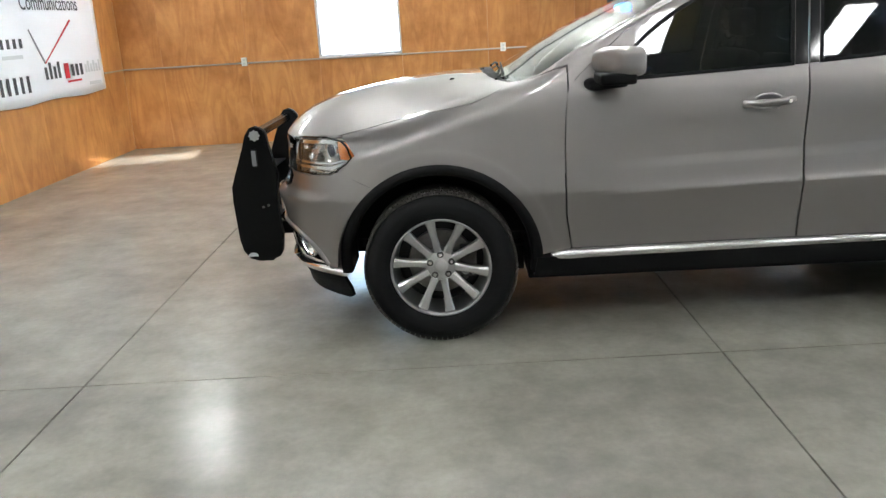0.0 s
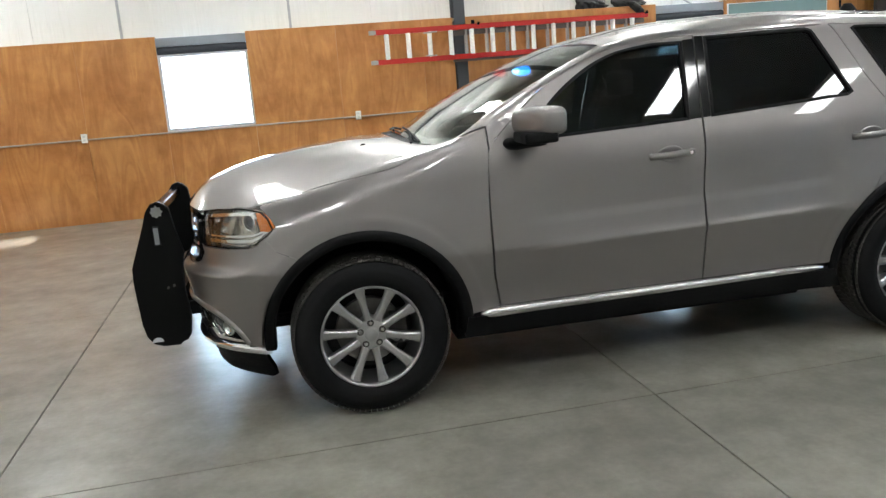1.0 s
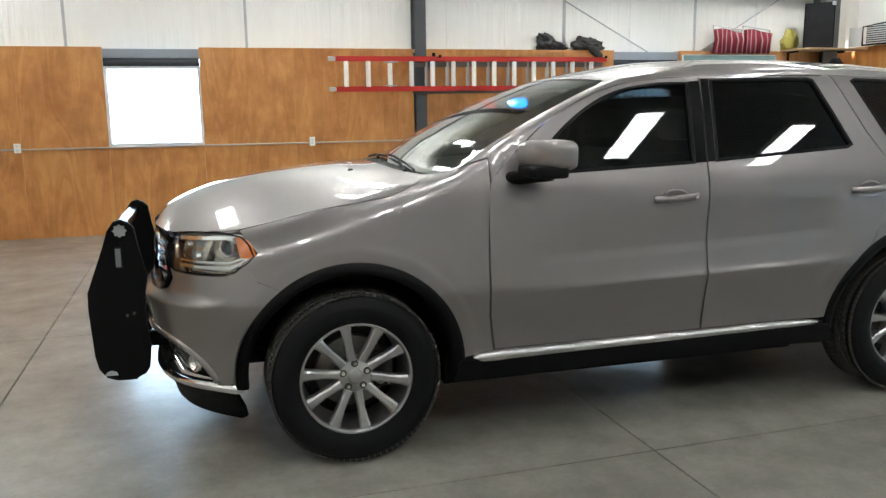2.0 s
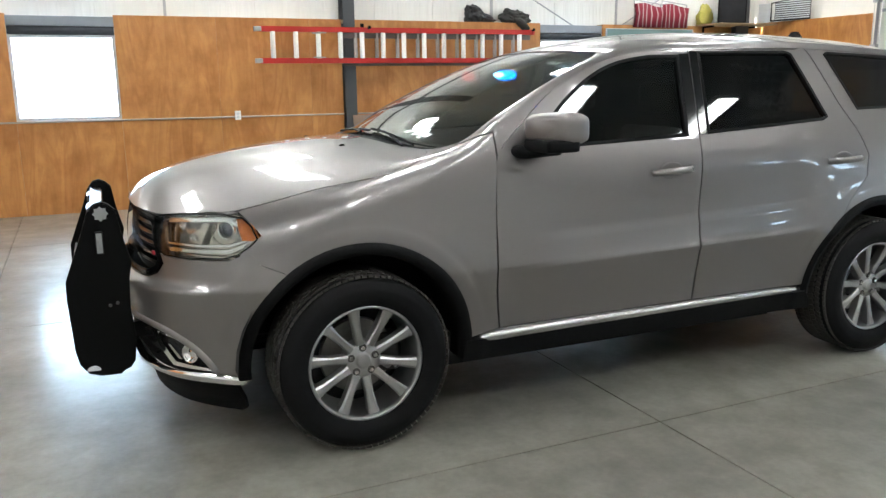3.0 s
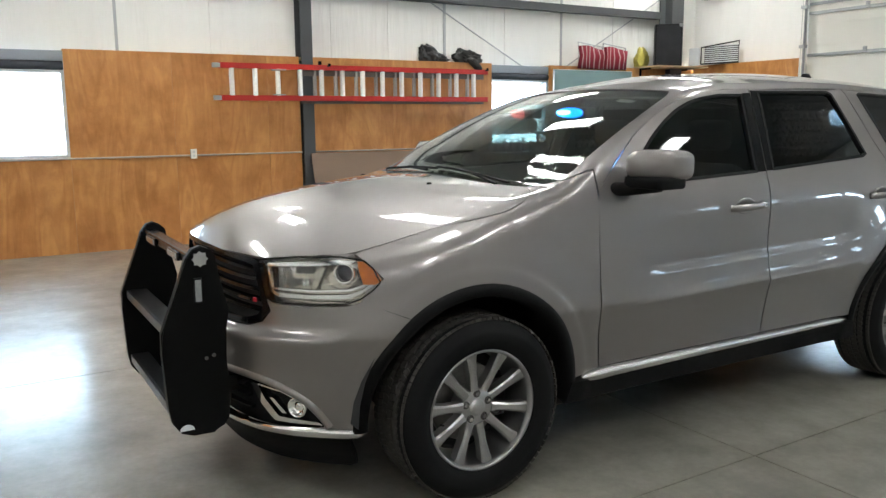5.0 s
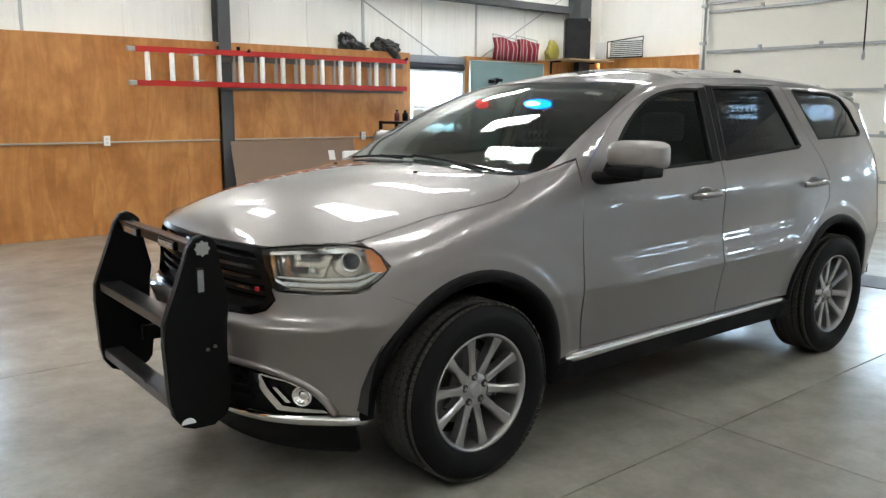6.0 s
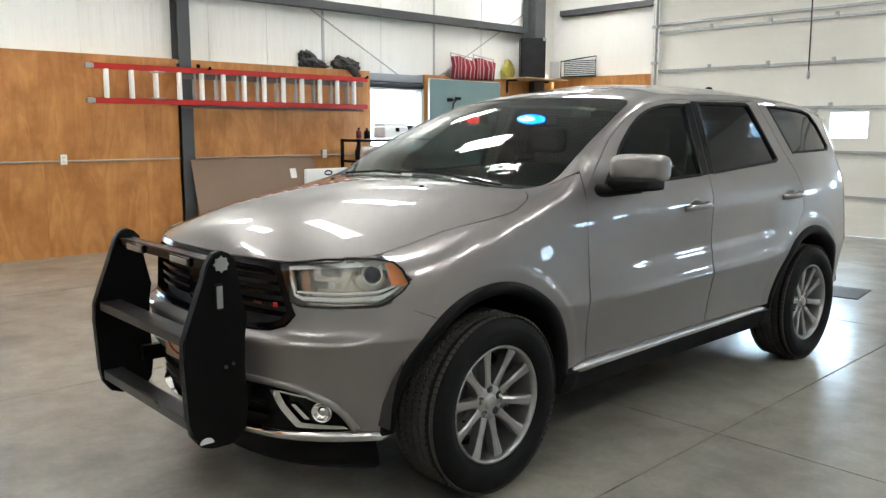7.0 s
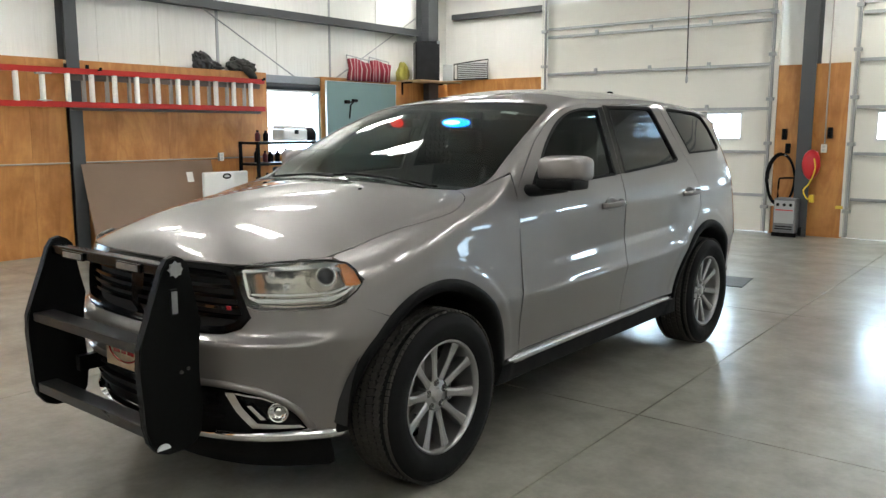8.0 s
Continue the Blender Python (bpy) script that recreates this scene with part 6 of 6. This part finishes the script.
wb = thing("white_case", 4.96, 11.02, 1.363, 0, "white plastic case with a dark lid clasp on the rack", "case")
part("body", boxes((0.05, 0.0, 0.0, 0.50, 0.28, 0.17), bevel=0.02), WHITE_PLASTIC, wb)
part("lid", boxes((0.06, 0.005, 0.172, 0.49, 0.275, 0.225), bevel=0.018), WHITE_PLASTIC, wb)
part("clasp", boxes((0.25, -0.012, 0.10, 0.32, 0.0, 0.16), bevel=0.004), GLOSS_BLACK, wb)
ball = thing("dark_helmet", 5.60, 11.15, 1.363, 0, "round dark case beside the white one", "case")
part("shell", lathe(bmesh.new(), [(0.0, 0.20), (0.06, 0.19), (0.10, 0.14), (0.115, 0.07), (0.105, 0.0), (0.0, 0.0)], 20, "Z"), BLACK_PLASTIC, ball, smooth=True)

GREEN = material("faded green board", (0.16, 0.25, 0.245), 0.5, 0, 0.08, 2, 0.05, 150)
gb = thing("green_board", 6.40, 11.58, FZ, 0, "tall faded green board standing against the wall", "board")
part("board", boxes((0.0, 0.0, 0.0, 1.66, 0.03, 2.33), bevel=0.003), GREEN, gb)
part("edge_strip", boxes((-0.008, -0.002, 0.0, 0.0, 0.034, 2.338), (1.66, -0.002, 0.0, 1.668, 0.034, 2.338), (0.0, -0.002, 2.331, 1.66, 0.034, 2.339)), LIGHT_GREY, gb)
cl = thing("camera_clamp", 6.90, 11.575, 1.93, 0, "small dark clamp fixed to the green board", "clamp")
part("arm", tube(bmesh.new(), ((0, 0, -0.22), (0, -0.03, 0.0), (0.05, -0.06, 0.06), (-0.12, -0.07, 0.04)), 0.014, 8), MATTE_BLACK, cl)
part("jaw", boxes((-0.16, -0.10, 0.02, -0.08, -0.04, 0.08), bevel=0.01), MATTE_BLACK, cl)
part("knob", boxes((0.02, -0.09, 0.05, 0.12, -0.03, 0.10), bevel=0.01), MATTE_BLACK, cl)


# bags and bundles on the ledge
def lump(name, x, y, z, w, d, h, mt, label, category, seed, lean=0.0, fold=0.07):
    """A soft heap of cloth or plastic."""
    bm = bmesh.new()
    bmesh.ops.create_icosphere(bm, subdivisions=5 if fold > 0.1 else 4, radius=1.0)
    for v in bm.verts:
        p = v.co.copy()
        crease = fold * (1 - 2 * abs(noise.noise(p * 2.3 + Vector((seed, seed, 0))))) - fold
        k = 1 + 0.30 * noise.noise(p * 1.6 + Vector((seed, 0, 0))) + 0.16 * noise.noise(p * 4 + Vector((0, seed, 0))) + 0.025 * noise.noise(p * 10 + Vector((0, 0, seed))) + crease
        v.co = Vector((p.x * w / 2 * k, p.y * d / 2 * k, max(0.0, (p.z * h * 0.62 * k + h * 0.38) * (1 - lean * p.x))))
    t = thing(name, x, y, z, 0, label, category)
    part("body", bm, mt, t, smooth=True)
    return t


BAG = material("black plastic sheeting", (0.010, 0.010, 0.011), 0.30, 0, 0.3, 9, 0.4, 30)
CANVAS = material("dark olive canvas", (0.028, 0.028, 0.024), 0.7, 0, 0.3, 12, 0.5, 90)
lump("black_bag", 4.30, YN + 0.07, PLY - 0.004, 0.50, 0.18, 0.215, BAG, "crumpled black plastic bag on the plywood ledge", "bag", 1.3, 0.62, 0.14)
lump("canvas_bag", 4.90, YN + 0.06, PLY - 0.004, 0.52, 0.20, 0.20, CANVAS, "slumped dark canvas bag on the plywood ledge", "bag", 5.1, 0.25, 0.13)
strap = thing("bag_strap", label="dark strap of the canvas bag over the plywood", category="strap")
part("band", tube(bmesh.new(), ((4.86, YN + 0.0, 2.44), (4.92, YN - 0.04, 2.40), (5.00, YN - 0.05, 2.33), (5.08, YN - 0.03, 2.30)), [0.03, 0.06, 0.06, 0.03], 10), CANVAS, strap)
# folded camp chairs with red striped cloth
CLOTH = bpy.data.materials.new("red and white striped cloth")
CLOTH.use_nodes = True
cn, clk = CLOTH.node_tree.nodes, CLOTH.node_tree.links
wv, tc, cr = cn.new("ShaderNodeTexWave"), cn.new("ShaderNodeTexCoord"), cn.new("ShaderNodeValToRGB")
wv.bands_direction = "X"
wv.inputs["Scale"].default_value, wv.inputs["Distortion"].default_value, wv.inputs["Detail"].default_value = 3.4, 1.0, 2
cr.color_ramp.elements[0].color, cr.color_ramp.elements[1].color = (0.20, 0.008, 0.022, 1), (0.42, 0.26, 0.26, 1)
cr.color_ramp.elements[0].position, cr.color_ramp.elements[1].position = 0.80, 0.94
clk.new(tc.outputs["Object"], wv.inputs["Vector"]), clk.new(wv.outputs[0], cr.inputs[0]), clk.new(cr.outputs[0], cn["Principled BSDF"].inputs["Base Color"])
cn["Principled BSDF"].inputs["Roughness"].default_value = 0.85
for k, (x0, w, tilt) in enumerate(((6.98, 0.52, 6), (7.52, 0.50, -3))):
    c = thing("folded_deck_chair", x0, YN - 0.02, 2.348, 0, "folded deck chair with red and white striped cloth above the board", "chair", "folded deck chairs")
    bm = bmesh.new()
    cols = []
    for i in range(13):
        u = i / 12
        row = [bm.verts.new((w * u, -0.06 - 0.025 * math.sin(u * 9 + k), 0.0 + 0.30 * 0)), bm.verts.new((w * u + 0.01, -0.075 - 0.03 * math.sin(u * 8 + 1 + k), 0.20)), bm.verts.new((w * u + 0.02, -0.05 - 0.02 * math.sin(u * 7 + k), 0.36 - 0.03 * u + 0.02 * math.sin(u * 5)))]
        row += [bm.verts.new(v.co + Vector((0, 0.05, 0))) for v in row[::-1]]
        cols.append(row)
    for a, b in zip(cols, cols[1:]):
        for j in range(6):
            bm.faces.new((a[j], b[j], b[(j + 1) % 6], a[(j + 1) % 6]))
    bm.faces.new(cols[0]), bm.faces.new(cols[-1][::-1])
    bmesh.ops.recalc_face_normals(bm, faces=bm.faces)
    part("cloth", bm, CLOTH, c, smooth=True)
    part("frame", tube(bmesh.new(), ((0.02, -0.02, 0.0), (0.0, -0.02, 0.42), (w, -0.02, 0.36), (w + 0.02, -0.02, 0.0)), 0.011, 8), GALV, c)
lump("yellow_bag", 8.42, YN - 0.02, 2.40, 0.30, 0.14, 0.33, material("yellow plastic bag", (0.40, 0.35, 0.07), 0.45, 0, 0.2, 9), "yellow plastic bag beside the loudspeaker", "bag", 8.0)


def corner_shelf(name, x0, x1, y0, y1, z, label):
    s = thing(name, 0, 0, 0, 0, label, "shelf")
    part("board", boxes((x0, y0, z - 0.022, x1, y1, z), bevel=0.003), PINE, s)
    for x in (x0 + 0.15, x1 - 0.15):
        part("bracket", boxes((x - 0.012, y1 - 0.25, z - 0.05, x + 0.012, y1, z - 0.023), (x - 0.012, y1 - 0.03, z - 0.25, x + 0.012, y1, z - 0.05), bevel=0.003), MATTE_BLACK, s)
    return s


def loudspeaker(x, y, z, rz, w=0.52, d=0.40, h=0.62):
    s = thing("loudspeaker", x, y, z, rz, "large black loudspeaker on a corner shelf", "loudspeaker", "hall loudspeakers")
    part("cabinet", boxes((-w / 2, -d / 2, 0.0, w / 2, d / 2, h), bevel=0.012), MATTE_BLACK, s)
    part("grille_cloth", boxes((-w / 2 + 0.02, -d / 2 - 0.012, 0.02, w / 2 - 0.02, -d / 2, h - 0.02), bevel=0.006), material("speaker cloth", (0.007, 0.007, 0.009), 0.9), s)
    part("corner_cap", boxes((w / 2 - 0.05, -d / 2 - 0.014, h - 0.05, w / 2 + 0.004, -d / 2 + 0.03, h + 0.004), bevel=0.004), GALV, s)


corner_shelf("corner_shelf", 8.26, 9.45, 11.16, YN, 2.405, "plain pine corner shelf on the plywood")
loudspeaker(8.70, 11.40, 2.405, -42, 0.44, 0.34, 0.69)
corner_shelf("corner_shelf", XW, -4.26, 11.28, YN, 2.50, "plain pine corner shelf on the plywood")
loudspeaker(-4.50, 11.50, 2.50, 0, 0.36, 0.36, 0.62)
# grey crate of wire shelves on the east ledge
cr_ = thing("wire_crate", XE - 0.06, 11.13, 2.46, -80, "folded wire crate with dark slats on the plywood ledge", "crate")
part("frame", tube(bmesh.new(), ((-0.36, 0, 0.012), (-0.36, 0, 0.30), (-0.05, 0, 0.33), (0.36, 0, 0.37), (0.36, 0, 0.012), (-0.36, 0, 0.012)), 0.012, 8), MATTE_BLACK, cr_)
for k in range(9):
    part("slat", boxes((-0.28, -0.008, 0.03 + 0.034 * k, 0.345, 0.008, 0.046 + 0.034 * k), bevel=0.003), LIGHT_GREY, cr_)
part("end_panel", boxes((-0.60, -0.008, 0.0, -0.385, 0.008, 0.30), bevel=0.004), LIGHT_GREY, cr_)
part("back_sheet", boxes((-0.30, 0.012, 0.02, 0.35, 0.018, 0.32)), DARK_STEEL, cr_)

# battery charger, hose and cord reel by the east column
GREY_CASE = material("grey painted steel case", (0.16, 0.165, 0.17), 0.4, 0.2, 0.1, 8, 0.1, 150)
ch = thing("battery_charger", XE - 0.22, 5.20, FZ, -90, "grey wheeled battery charger with a black tube handle", "charger")
part("case", boxes((-0.155, -0.14, 0.06, 0.155, 0.14, 0.56), bevel=0.02), GREY_CASE, ch)
part("panel", boxes((-0.138, -0.148, 0.20, 0.138, -0.141, 0.53), bevel=0.003), material("grey charger face", (0.36, 0.37, 0.37), 0.4, 0, 0.1, 8), ch)
part("label_strip", boxes((-0.12, -0.151, 0.385, 0.12, -0.1475, 0.40), bevel=0.001), RED_INK, ch)
for x in (-0.09, 0.0, 0.09):
    part("dial", tube(bmesh.new(), ((x, -0.165, 0.47), (x, -0.148, 0.47)), 0.022, 12), BLACK_PLASTIC, ch)
for k in range(2):
    part("vent", boxes((-0.12, -0.146, 0.11 + 0.035 * k, 0.12, -0.1405, 0.125 + 0.035 * k)), BLACK_PLASTIC, ch)
part("handle", tube(bmesh.new(), curve([(-0.17, 0.10, 0.40), (-0.17, 0.10, 0.78), (-0.12, 0.10, 0.84), (0.12, 0.10, 0.84), (0.17, 0.10, 0.78), (0.17, 0.10, 0.40)], 4), 0.013, 8), MATTE_BLACK, ch)
for x in (-0.175, 0.175):
    part("wheel", tube(bmesh.new(), ((x - 0.02, 0.10, 0.075), (x + 0.02, 0.10, 0.075)), 0.075, 16), RUBBER, ch)
part("foot", boxes((-0.17, -0.12, 0.0, 0.17, -0.09, 0.06), bevel=0.004), MATTE_BLACK, ch)
hose = thing("air_hose", label="black rubber hose looped on a wall peg", category="hose")
hp = []
for k in range(64):
    a = 2 * math.pi * k / 28
    hp.append((XE - 0.06 - 0.02 * (k // 28), 5.36 + (0.19 + 0.008 * (k // 28)) * math.cos(a), 0.79 + (0.37 + 0.01 * (k // 28)) * math.sin(a)))
part("coil", tube(bmesh.new(), hp, 0.016, 8), RUBBER, hose)
part("peg", tube(bmesh.new(), ((XE, 5.30, 1.145), (XE - 0.14, 5.30, 1.155)), 0.012, 8), GALV, hose)
reel = thing("cord_reel", XE - 0.14, 4.93, 1.02, -90, "red cord reel with a yellow cable hung on the column", "cord reel")
RED_CASE = material("red plastic", (0.52, 0.012, 0.02), 0.3, 0, 0.1, 6)
disc_ = lathe(bmesh.new(), [(0.0, -0.09), (0.11, -0.085), (0.15, -0.06), (0.165, -0.02), (0.165, 0.02), (0.15, 0.06), (0.11, 0.085), (0.0, 0.09)], 28)
for v in disc_.verts:
    v.co.z *= 1.35 - 0.5 * max(0.0, -v.co.z)
    v.co.x *= 0.76 + 0.6 * min(0.0, v.co.z)
part("shell", disc_, RED_CASE, reel, smooth=True)
part("bracket", boxes((-0.05, 0.08, -0.10, 0.05, 0.14, 0.20), bevel=0.006), GALV, reel)
part("cable", tube(bmesh.new(), curve([(0.06, -0.10, 0.10), (0.085, -0.11, -0.05), (0.02, -0.10, -0.25), (-0.06, -0.09, -0.36), (0.0, -0.09, -0.48), (0.06, -0.09, -0.42)], 5), 0.011, 8), material("yellow cable", (0.72, 0.50, 0.04), 0.5), reel)
part("plug", boxes((0.03, -0.12, -0.53, 0.09, -0.06, -0.42), bevel=0.01), material("yellow cable", (0.72, 0.50, 0.04), 0.5), reel)
# dark mat on the floor behind the car
mat_ = thing("floor_mat", 5.42, 4.62, FZ, 8, "thin worn grey rubber mat lying on the floor", "mat")
part("sheet", boxes((-0.26, -0.22, 0.0, 0.30, 0.22, 0.008), bevel=0.003), material("worn grey rubber mat", (0.075, 0.078, 0.082), 0.6, 0, 0.2, 10, 0.3, 120), mat_)

# ---- slabs of the floor ----
slab_x = (XW - 0.25, -1.85, 1.20, 4.25, 7.30, XE + 0.3)
slab_y = (YS - 0.25, -2.56, 0.485, 3.535, 6.585, 9.635, YN + 0.25)
for xa, xb in zip(slab_x, slab_x[1:]):
    for ya, yb in zip(slab_y, slab_y[1:]):
        s = part("slab", boxes((xa + 0.004, ya + 0.004, -0.036, xb - 0.004, yb - 0.004, FZ), bevel=0.0015), CONCRETE, floor)
        s.matrix_world = Matrix.Translation((1.22, 3.595, 0)) @ pose(0, 0, 0, 0, 0, 0.9) @ Matrix.Translation((-1.2, -3.535, 0))
